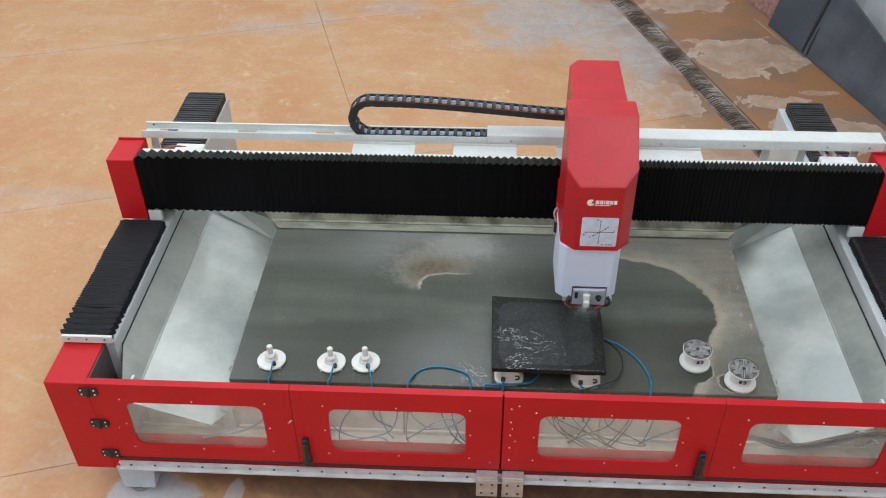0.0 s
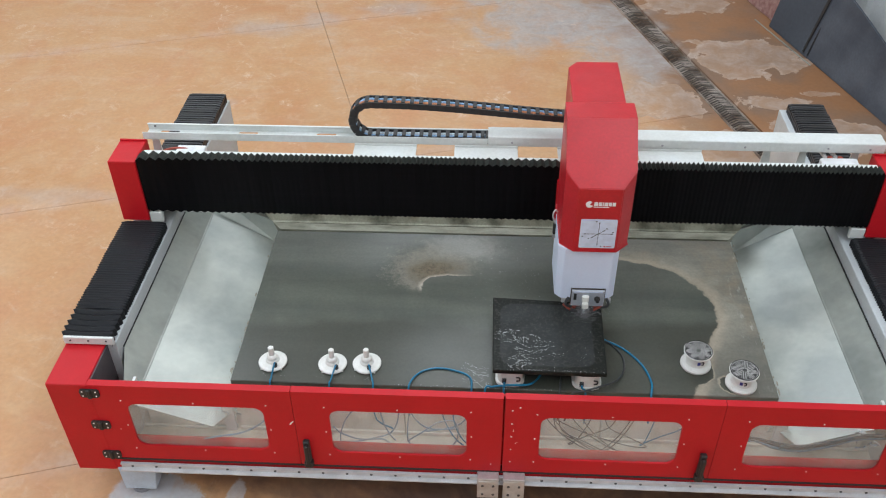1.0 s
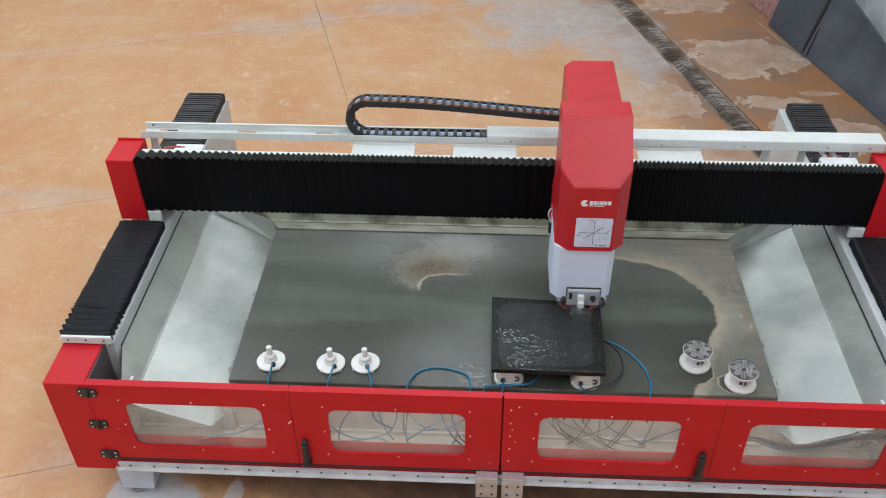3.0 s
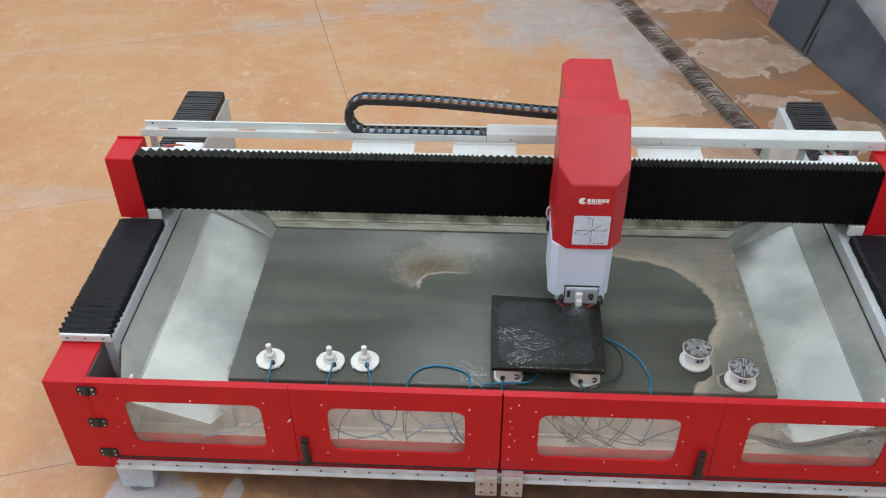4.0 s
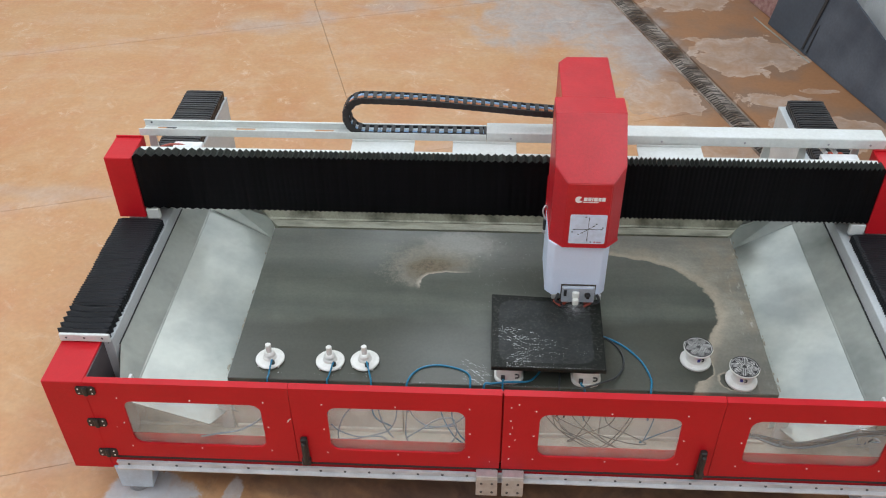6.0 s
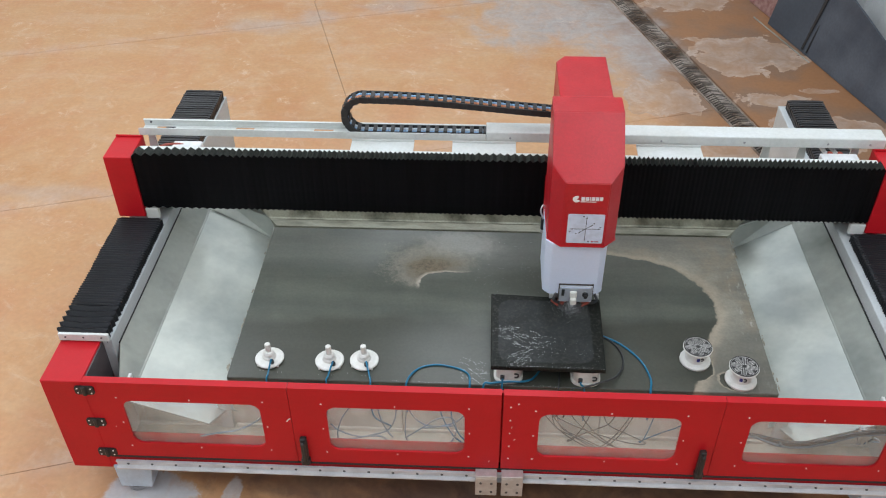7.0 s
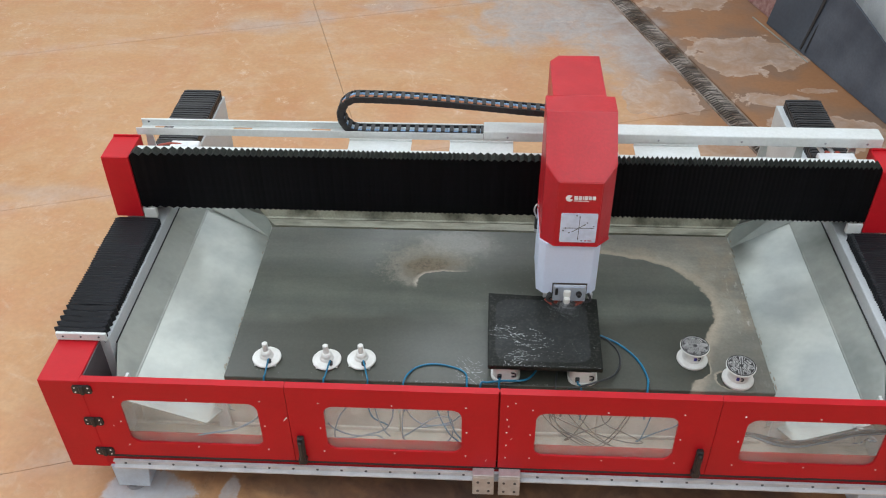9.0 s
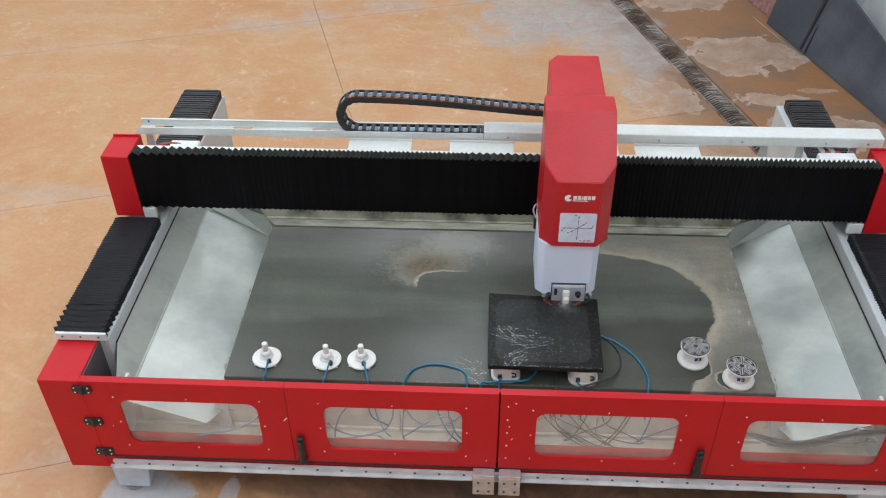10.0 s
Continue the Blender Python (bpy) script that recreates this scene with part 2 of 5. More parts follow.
def floor_material():
    m, n, l, b, M, N, R, X, pos, xyz = node_kit("stained_floor_paint")
    big, mid, fine = N(pos, 0.55, 4, 0.6), N(pos, 2.2, 8, 0.65, 0.4), N(pos, 26, 4)
    veins = N(pos, 5.0, 10, 0.72, 1.2)
    base = X(R(big, 0.35, 0.68), (0.54, 0.305, 0.150), (0.47, 0.235, 0.095))
    base = X(M("MULTIPLY", R(mid, 0.42, 0.62), 0.7), base, (0.55, 0.34, 0.185))
    # pale wiped streaks, and dust along the joints
    vv = M("ADD", M("MULTIPLY", xyz[0], -SU), M("MULTIPLY", xyz[1], CU))
    stm = n.new("ShaderNodeMapping")
    stm.inputs["Scale"].default_value = (0.45, 1.6, 1.0)
    l.new(pos, stm.inputs[0])
    streak = R(N(stm.outputs[0], 2.2, 9, 0.7, 0.8), 0.50, 0.66)
    base = X(M("MULTIPLY", streak, R(xyz[1], 2.0, 6.0, 0.05, 0.35)), base, (0.56, 0.42, 0.31))
    # redder worn clouds and fine pale scratches
    base = X(M("MULTIPLY", R(N(pos, 0.9, 9, 0.68, 0.7), 0.47, 0.64), 0.55), base, (0.50, 0.225, 0.105))
    base = X(M("MULTIPLY", R(N(pos, 3.4, 12, 0.8, 1.8), 0.53, 0.68), 0.45), base, (0.60, 0.44, 0.32))
    for jv in (0.943, 3.785, 6.755):
        band = M("MULTIPLY", R(M("ABSOLUTE", M("SUBTRACT", vv, jv + 0.03)), 0.16, 0.02, 0, 1, True), R(N(pos, 4, 8, 0.7), 0.38, 0.62))
        base = X(M("MULTIPLY", band, 0.6), base, (0.52, 0.36, 0.27))
    uu = M("ADD", M("MULTIPLY", xyz[0], CU), M("MULTIPLY", xyz[1], SU))
    band = M("MULTIPLY", R(M("ABSOLUTE", M("ADD", uu, 0.085)), 0.20, 0.02, 0, 1, True), R(N(pos, 5, 8, 0.72), 0.45, 0.62))
    base = X(M("MULTIPLY", band, 0.5), base, (0.50, 0.37, 0.27))
    # browner, dirtier paint towards the drain, with a grey dusty film in clouds
    right = R(M("ADD", M("ADD", xyz[0], M("MULTIPLY", xyz[1], 0.30)), M("MULTIPLY", N(pos, 1.6, 5), 0.5)), 2.95, 3.7, 0, 1, True)
    base = X(M("MULTIPLY", right, 0.95), base, X(R(N(pos, 1.3, 5, 0.5), 0.42, 0.58), (0.285, 0.135, 0.060), (0.205, 0.125, 0.082)))
    wob = N(pos, 2.6, 8, 0.62, 0.6)
    wob2 = N(pos, 4.2, 10, 0.68, 0.5)
    wob3 = N(pos, 3.0, 7, 0.55, 0.3)
    haze = X(R(veins, 0.36, 0.64), (0.43, 0.405, 0.395), (0.345, 0.31, 0.295))
    for cx, cy, rx, ry, s in ((0.65, 6.6, 1.25, 1.1, 1.0), (1.45, 5.75, 0.55, 0.95, 1.0), (-0.1, 7.6, 0.9, 0.6, 0.7), (-1.2, 6.9, 0.5, 0.3, 0.5), (-2.6, 6.3, 0.6, 0.25, 0.45),
                              (-2.8, 4.6, 0.25, 0.12, 0.4), (-3.9, 3.0, 0.7, 0.16, 0.35), (-2.1, 6.5, 0.3, 0.3, 0.5), (1.55, 4.1, 0.35, 0.2, 0.7)):
        d = blob(M, wob, xyz, cx, cy, rx, ry, 1.8)
        base = X(M("MULTIPLY", R(d, -0.1, 0.75, 0, 1, True), M("MULTIPLY", R(wob2, 0.3, 0.65, 0.55, 1.0), s)), base, haze)
    # residue with ragged, crisp rims and thinner middles
    crust = X(R(veins, 0.40, 0.60), (0.47, 0.365, 0.30), (0.40, 0.255, 0.165))
    for cx, cy, rx, ry, s in ((2.56, 5.74, 0.60, 0.46, 0.95), (2.66, 4.80, 0.30, 0.13, 0.95), (3.32, 4.20, 0.42, 0.30, 0.95), (1.58, 4.78, 0.40, 0.36, 0.85),
                              (2.70, 4.33, 0.20, 0.14, 0.9), (2.12, 3.84, 0.55, 0.35, 0.75), (2.12, 7.08, 0.50, 0.26, 0.85), (3.16, 4.98, 0.16, 0.05, 0.8)):
        d = blob(M, wob3 if rx > 0.35 else wob2, xyz, cx, cy, rx, ry, 1.9 if rx > 0.35 else 3.2)
        rimmed = M("ADD", R(d, 0.16, 0.0, 0.0, 0.5), R(wob, 0.35, 0.6, 0.45, 0.85))
        base = X(M("MINIMUM", M("MULTIPLY", R(d, 0.0, 0.035, 0, 1, True), M("MULTIPLY", rimmed, s)), 1.0), base, crust)
    # shade under the machine painted into the floor colour, over damp dirt
    damp_shade = R(blob(M, wob, xyz, 0.0, 0.75, 2.6, 0.95, 0.4), 0.0, 0.12, 0, 1, True)
    base = X(M("MULTIPLY", damp_shade, M("MULTIPLY", R(wob2, 0.3, 0.65, 0.55, 1.0), R(xyz[0], -1.9, -0.4, 0.62, 0.92))), base, (0.066, 0.036, 0.037))
    # grey slurry round the foot
    for cx, cy, rx, ry in ((-2.03, 0.02, 0.27, 0.15), (-2.12, 0.06, 0.20, 0.14), (-1.93, -0.04, 0.18, 0.12), (-1.56, 0.03, 0.06, 0.14)):
        d = blob(M, wob2, xyz, cx, cy, rx, ry, 1.6)
        base = X(M("MULTIPLY", R(d, 0.0, 0.22, 0, 1, True), M("MULTIPLY", R(veins, 0.38, 0.62, 0.6, 1.0), 0.9)), base, (0.52, 0.52, 0.54))
    # small scuffs on the clean paint
    sc = M("MULTIPLY", M("MULTIPLY", R(xyz[1], 0.8, 2.0), M("SUBTRACT", 1.0, right)), M("MULTIPLY", R(N(pos, 3.2, 10, 0.75, 1.5), 0.57, 0.66), R(N(pos, 0.8, 3), 0.42, 0.58)))
    base = X(M("MULTIPLY", sc, 0.7), base, (0.66, 0.52, 0.40))
    mul = n.new("ShaderNodeVectorMath")
    mul.operation = "SCALE"
    l.new(base, mul.inputs[0]), l.new(R(fine, 0.2, 0.8, 0.90, 1.08), mul.inputs["Scale"])
    l.new(mul.outputs[0], b.inputs["Base Color"])
    l.new(R(mid, 0.3, 0.7, 0.42, 0.62), b.inputs["Roughness"])
    bump_to(n, l, b, N(pos, 9, 6), 0.25, 0.004)
    return m


def table_material():
    m, n, l, b, M, N, R, X, pos, xyz = node_kit("wet_table_stone")
    big, mid, fine, grit = N(pos, 1.1, 4), N(pos, 5, 7, 0.65), N(pos, 60, 3), N(pos, 28, 8, 0.7)
    wet = X(R(big, 0.3, 0.7), (0.074, 0.084, 0.070), (0.100, 0.109, 0.090))
    wet = X(M("MULTIPLY", R(mid, 0.45, 0.7), 0.5), wet, (0.115, 0.115, 0.095))
    st = n.new("ShaderNodeMapping")
    st.inputs["Scale"].default_value = (0.35, 2.6, 1.0)
    l.new(pos, st.inputs[0])
    # lighter bands along x: streaks and roof reflections painted into the colour
    wet = X(M("MULTIPLY", R(N(st.outputs[0], 2.0, 4), 0.40, 0.65), 0.8), wet, (0.134, 0.143, 0.116))
    # slanted darker streaks, drawn out mostly front to back
    sd = n.new("ShaderNodeMapping")
    sd.inputs["Scale"].default_value, sd.inputs["Rotation"].default_value = (2.2, 0.6, 1.0), (0, 0, 0.5)
    l.new(pos, sd.inputs[0])
    wet = X(M("MULTIPLY", R(N(sd.outputs[0], 1.6, 5, 0.6), 0.45, 0.7), 0.35), wet, (0.060, 0.064, 0.060))
    # dry silt beyond the water's edge
    low = M("MAXIMUM", M("SUBTRACT", 0.85, xyz[1]), 0.0)
    dx = M("DIVIDE", M("MAXIMUM", M("SUBTRACT", M("ADD", xyz[0], M("MULTIPLY", low, 0.36)), 0.25), 0.0), 1.025)
    dy = M("DIVIDE", M("MAXIMUM", M("SUBTRACT", xyz[1], 0.80), 0.0), 0.60)
    e = M("ADD", M("POWER", M("ADD", M("POWER", dx, 2.7), M("POWER", dy, 2.7)), 0.3704), M("MULTIPLY", M("SUBTRACT", N(pos, 4.5, 7, 0.62), 0.5), 0.15))
    e = M("MINIMUM", e, R(M("ADD", xyz[0], M("MULTIPLY", M("SUBTRACT", N(pos, 3.5, 8, 0.7), 0.5), 0.5)), 0.35, 0.75, 0.75, 1.5))
    # puddles round the two upright cups
    for px, py, pr in ((1.05, 0.40, 0.13), (1.285, 0.31, 0.115)):
        e = M("SUBTRACT", e, M("MULTIPLY", R(blob(M, mid, xyz, px, py, pr, pr * 0.8, 0.8), 0.0, 0.35), 0.25))
    dry = M("MULTIPLY", R(e, 0.985, 1.02, 0, 1, True), R(N(st.outputs[0], 5.0, 8, 0.7), 0.3, 0.6, 0.72, 1.0))
    rim = M("MULTIPLY", R(e, 0.985, 1.0, 0, 1, True), R(e, 1.09, 1.01, 0, 1, True))
    silt = X(R(mid, 0.35, 0.65), (0.37, 0.35, 0.28), (0.225, 0.215, 0.172))
    fresh = R(M("ADD", xyz[1], M("MULTIPLY", M("SUBTRACT", big, 0.5), 0.5)), 0.78, 0.64, 0, 1, True)
    wet = X(M("MULTIPLY", fresh, 0.75), wet, (0.047, 0.048, 0.037))
    silt = X(M("MULTIPLY", R(e, 1.07, 1.22, 0, 1, True), R(N(st.outputs[0], 3.0, 6, 0.6), 0.35, 0.6, 0.4, 0.9)), silt, (0.165, 0.160, 0.135))
    silt = X(M("MULTIPLY", R(N(pos, 2.4, 6, 0.6, 0.5), 0.5, 0.64), 0.6), silt, (0.30, 0.235, 0.155))
    scuff = M("MULTIPLY", R(xyz[0], 1.30, 1.42), R(N(sd.outputs[0], 9.0, 5, 0.7), 0.58, 0.66))
    silt = X(M("MULTIPLY", scuff, 0.6), silt, (0.50, 0.49, 0.44))
    silt = X(R(M("ADD", xyz[1], M("MULTIPLY", M("SUBTRACT", mid, 0.5), 0.8)), 0.85, 0.35, 0, 0.75, True), silt, (0.125, 0.122, 0.100))
    col = X(M("MULTIPLY", dry, 0.85), wet, silt)
    col = X(M("MULTIPLY", rim, 0.6), col, (0.42, 0.355, 0.265))
    # sand bank: crumbly to one side, cut sharply by the water at its front
    w = N(pos, 5, 8, 0.7, 0.4)
    d = blob(M, w, xyz, -0.46, 1.23, 0.34, 0.28, 0.9)
    d = M("ADD", d, M("MULTIPLY", M("SUBTRACT", N(pos, 34, 6, 0.7), 0.5), R(xyz[0], -0.45, -0.70, 0.3, 1.3)))
    hx = M("DIVIDE", M("SUBTRACT", xyz[0], -0.20), 0.30)
    hy = M("DIVIDE", M("SUBTRACT", xyz[1], 0.985), 0.175)
    hr = M("ADD", M("POWER", M("ADD", M("POWER", M("ABSOLUTE", hx), 4.0), M("POWER", M("ABSOLUTE", hy), 4.0)), 0.25), M("MULTIPLY", M("SUBTRACT", N(pos, 9, 5), 0.5), 0.25))
    front = M("MULTIPLY", R(hr, 1.0, 1.03, 0, 1), R(M("ADD", xyz[1], M("MULTIPLY", M("SUBTRACT", N(pos, 9, 5), 0.5), 0.05)), 0.985, 1.03, 0, 1))
    sand = M("MULTIPLY", M("MULTIPLY", R(d, 0.0, 0.5, 0, 1, True), front), M("MULTIPLY", R(grit, 0.34, 0.56, 0.55, 1.0), R(xyz[0], -1.0, -0.85)))
    core = R(blob(M, w, xyz, -0.43, 1.20, 0.24, 0.15, 1.2), 0.0, 0.7, 0, 1, True)
    lip = M("MULTIPLY", sand, M("MULTIPLY", R(hr, 1.12, 1.02, 0, 1), R(xyz[0], -0.15, -0.24, 0, 1)))
    col = X(M("MULTIPLY", sand, 0.75), col, X(core, (0.27, 0.25, 0.20), X(R(grit, 0.4, 0.6), (0.235, 0.175, 0.100), (0.115, 0.085, 0.050))))
    col = X(M("MULTIPLY", lip, 0.9), col, (0.50, 0.45, 0.37))
    # pale film at the back behind it
    back = R(blob(M, w, xyz, -0.25, 1.46, 0.34, 0.17, 1.2), 0.0, 0.6, 0, 1, True)
    col = X(M("MULTIPLY", back, 0.6), col, (0.33, 0.325, 0.29))
    mul = n.new("ShaderNodeVectorMath")
    mul.operation = "SCALE"
    l.new(col, mul.inputs[0]), l.new(R(fine, 0.2, 0.8, 0.86, 1.12), mul.inputs["Scale"])
    l.new(mul.outputs[0], b.inputs["Base Color"])
    matte = M("MAXIMUM", M("MULTIPLY", dry, 0.9), sand)
    l.new(M("ADD", R(big, 0.3, 0.7, 0.28, 0.38), M("MULTIPLY", matte, 0.3)), b.inputs["Roughness"])
    bump_to(n, l, b, M("MULTIPLY", M("ADD", M("ADD", sand, M("MULTIPLY", dry, 0.5)), 0.03), grit), 0.5, 0.006)
    return m


def granite_material():
    m, n, l, b, M, N, R, X, pos, xyz = node_kit("black_granite")
    vor = n.new("ShaderNodeTexVoronoi")
    vor.inputs["Scale"].default_value = 260
    l.new(pos, vor.inputs["Vector"])
    col = X(R(N(pos, 70, 4), 0.5, 0.72), (0.011, 0.012, 0.010), (0.040, 0.041, 0.034))
    col = X(M("MULTIPLY", R(vor.outputs["Distance"], 0.22, 0.05), R(N(pos, 40, 3), 0.52, 0.66)), col, (0.07, 0.07, 0.058))
    # grey slurry left where the tool has passed
    ax = M("DIVIDE", M("ABSOLUTE", M("SUBTRACT", xyz[0], 0.235)), 0.262)
    ay = M("DIVIDE", M("ABSOLUTE", M("SUBTRACT", xyz[1], 0.515)), 0.25)
    rr = M("POWER", M("ADD", M("POWER", ax, 8.0), M("POWER", ay, 8.0)), 0.125)
    inner = R(M("ADD", rr, M("MULTIPLY", M("SUBTRACT", N(pos, 20, 5), 0.5), 0.05)), 1.01, 0.96, 0, 1, True)
    slurry = M("MULTIPLY", inner, R(N(pos, 9, 7, 0.65), 0.3, 0.7, 0.4, 1.0))
    col = X(M("MULTIPLY", slurry, 0.40), col, (0.065, 0.070, 0.072))
    b.inputs["Specular IOR Level"].default_value = 0.18
    l.new(col, b.inputs["Base Color"])
    l.new(R(N(pos, 12, 6), 0.3, 0.7, 0.42, 0.58), b.inputs["Roughness"])
    bump_to(n, l, b, N(pos, 30, 5), 0.25, 0.003)
    return m


def mist_material():
    m, n, l, b, M, N, R, X, pos, xyz = node_kit("water_spray")
    b.inputs["Base Color"].default_value = (0.75, 0.77, 0.8, 1)
    b.inputs["Roughness"].default_value = 0.3
    b.inputs["Alpha"].default_value = 0.65
    return m


def pane_material():
    """Scratched, hazy clear plastic."""
    m = bpy.data.materials.new("hazy_pane")
    m.use_nodes = True
    n, l = m.node_tree.nodes, m.node_tree.links
    b = n["Principled BSDF"]
    b.inputs["Base Color"].default_value = (0.82, 0.80, 0.75, 1)
    b.inputs["Roughness"].default_value = 0.12
    tc, no, mr = n.new("ShaderNodeTexCoord"), n.new("ShaderNodeTexNoise"), n.new("ShaderNodeMapRange")
    no.inputs["Scale"].default_value, no.inputs["Detail"].default_value = 5, 8
    l.new(tc.outputs["Object"], no.inputs["Vector"])
    mr.inputs[1].default_value, mr.inputs[2].default_value, mr.inputs[3].default_value, mr.inputs[4].default_value = 0.3, 0.7, 0.07, 0.18
    l.new(no.outputs["Fac"], mr.inputs[0]), l.new(mr.outputs[0], b.inputs["Alpha"])
    return m


M_FLOOR, M_TABLE, M_GRANITE = floor_material(), table_material(), granite_material()
M_PANE, M_MIST = pane_material(), mist_material()


# ---- mesh helpers ----
def mesh_of(bm, name, material, smooth=False):
    me = bpy.data.meshes.new(name)
    bmesh.ops.recalc_face_normals(bm, faces=bm.faces)
    if smooth:
        for fc in bm.faces:
            fc.smooth = True
    bm.to_mesh(me)
    bm.free()
    for k in (material if isinstance(material, (list, tuple)) else [material]):
        me.materials.append(k)
    return me


def part(name, bm, material, parent=None, label="", smooth=False):
    """Links a bmesh (or a ready mesh) as one object under parent."""
    me = bm if isinstance(bm, bpy.types.Mesh) else mesh_of(bm, name, material, smooth)
    ob = new(name, me)
    if parent is not None:
        ob.parent = parent
    if label:
        tagged(ob, label)
    return ob


def empty(name):
    return new(name)


def box(x0, x1, y0, y1, z0, z1, bev=0.0, bm=None, seg=1):
    own = bm is None
    bm = bm or bmesh.new()
    r = bmesh.ops.create_cube(bm, size=1)
    vs = r["verts"]
    for v in vs:
        v.co = Vector(((x0 + x1) / 2 + v.co.x * (x1 - x0), (y0 + y1) / 2 + v.co.y * (y1 - y0), (z0 + z1) / 2 + v.co.z * (z1 - z0)))
    if bev:
        es = list({e for v in vs for e in v.link_edges})
        bmesh.ops.bevel(bm, geom=es, offset=bev, segments=seg, affect="EDGES", profile=0.5)
    return bm


def prism(pts, axis, a, b, bm=None, bev=0.0):
    """Extrudes a polygon along an axis from a to b. pts are the two other coordinates in order."""
    bm = bm or bmesh.new()

    def at(p, k):
        return {"x": (k, p[0], p[1]), "y": (p[0], k, p[1]), "z": (p[0], p[1], k)}[axis]
    lo = [bm.verts.new(at(p, a)) for p in pts]
    hi = [bm.verts.new(at(p, b)) for p in pts]
    n = len(pts)
    fs = [bm.faces.new(lo), bm.faces.new(hi)]
    for i in range(n):
        fs.append(bm.faces.new((lo[i], lo[(i + 1) % n], hi[(i + 1) % n], hi[i])))
    if bev:
        es = list({e for fc in fs for e in fc.edges})
        bmesh.ops.bevel(bm, geom=es, offset=bev, segments=1, affect="EDGES")
    return bm


def lathe(profile, n=28, bm=None, at=(0, 0, 0)):
    """Turns (r, z) points round the z axis."""
    bm = bm or bmesh.new()
    rings = []
    for r, z in profile:
        rings.append([bm.verts.new((at[0] + r * math.cos(2 * math.pi * i / n), at[1] + r * math.sin(2 * math.pi * i / n), at[2] + z)) for i in range(n)])
    for a, b in zip(rings, rings[1:]):
        for i in range(n):
            bm.faces.new((a[i], a[(i + 1) % n], b[(i + 1) % n], b[i]))
    bm.faces.new(rings[0]), bm.faces.new(rings[-1])
    return bm


def spline(pts, k=8):
    """Smooth points through pts (Catmull-Rom)."""
    p = [Vector(q) for q in pts]
    p = [p[0] * 2 - p[1]] + p + [p[-1] * 2 - p[-2]]
    out = []
    for i in range(1, len(p) - 2):
        for j in range(k):
            t = j / k
            a, b, c, d = p[i - 1], p[i], p[i + 1], p[i + 2]
            out.append(0.5 * (2 * b + (c - a) * t + (2 * a - 5 * b + 4 * c - d) * t * t + (3 * b - a - 3 * c + d) * t ** 3))
    out.append(p[-2])
    return out


def tube(pts, r, n=8, bm=None, k=8):
    bm = bm or bmesh.new()
    c = spline(pts, k)
    rings = []
    up = Vector((0, 0, 1))
    for i, q in enumerate(c):
        d = (c[min(i + 1, len(c) - 1)] - c[max(i - 1, 0)]).normalized()
        s = d.cross(up)
        s = s.normalized() if s.length > 0.05 else Vector((1, 0, 0))
        u = s.cross(d).normalized()
        rings.append([bm.verts.new(q + r * (math.cos(2 * math.pi * j / n) * s + math.sin(2 * math.pi * j / n) * u)) for j in range(n)])
    for a, b in zip(rings, rings[1:]):
        for j in range(n):
            bm.faces.new((a[j], a[(j + 1) % n], b[(j + 1) % n], b[j]))
    bm.faces.new(rings[0]), bm.faces.new(rings[-1])
    return bm


def round_rect(x0, x1, z0, z1, r, k=5):
    out = []
    for cx, cz, a in ((x1 - r, z1 - r, 0), (x0 + r, z1 - r, 90), (x0 + r, z0 + r, 180), (x1 - r, z0 + r, 270)):
        for i in range(k + 1):
            t = radians(a + 90 * i / k)
            out.append((cx + r * math.cos(t), cz + r * math.sin(t)))
    return out


def plate_with_hole(x0, x1, z0, z1, hole, y0, y1):
    """A plate in the xz plane from y0 to y1 with an opening through it."""
    bm = bmesh.new()
    k = len(hole) // 4
    corners = [(x1, z1), (x0, z1), (x0, z0), (x1, z0)]
    for y in (y0, y1):
        o = [bm.verts.new((x, y, z)) for x, z in corners]
        h = [bm.verts.new((x, y, z)) for x, z in hole]
        for c in range(4):
            seg = h[c * k:(c + 1) * k]
            for i in range(k - 1):
                bm.faces.new((o[c], seg[i], seg[i + 1]))
            bm.faces.new((o[c], seg[-1], h[((c + 1) * k) % len(h)], o[(c + 1) % 4]))
        if y == y0:
            o0, h0 = o, h
    for a, b in ((o0, o), (h0, h)):
        for i in range(len(a)):
            j = (i + 1) % len(a)
            bm.faces.new((a[i], a[j], b[j], b[i]))
    return bm


# ---- the hall ----
JOINTS_U = (U0, -0.085, 3.31)
JOINTS_V = (V0, -4.74, -1.90, 0.943, 3.785, 6.755, 9.5, 12.3, V1)
DRAIN0, DRAIN1 = 3.33, 3.55


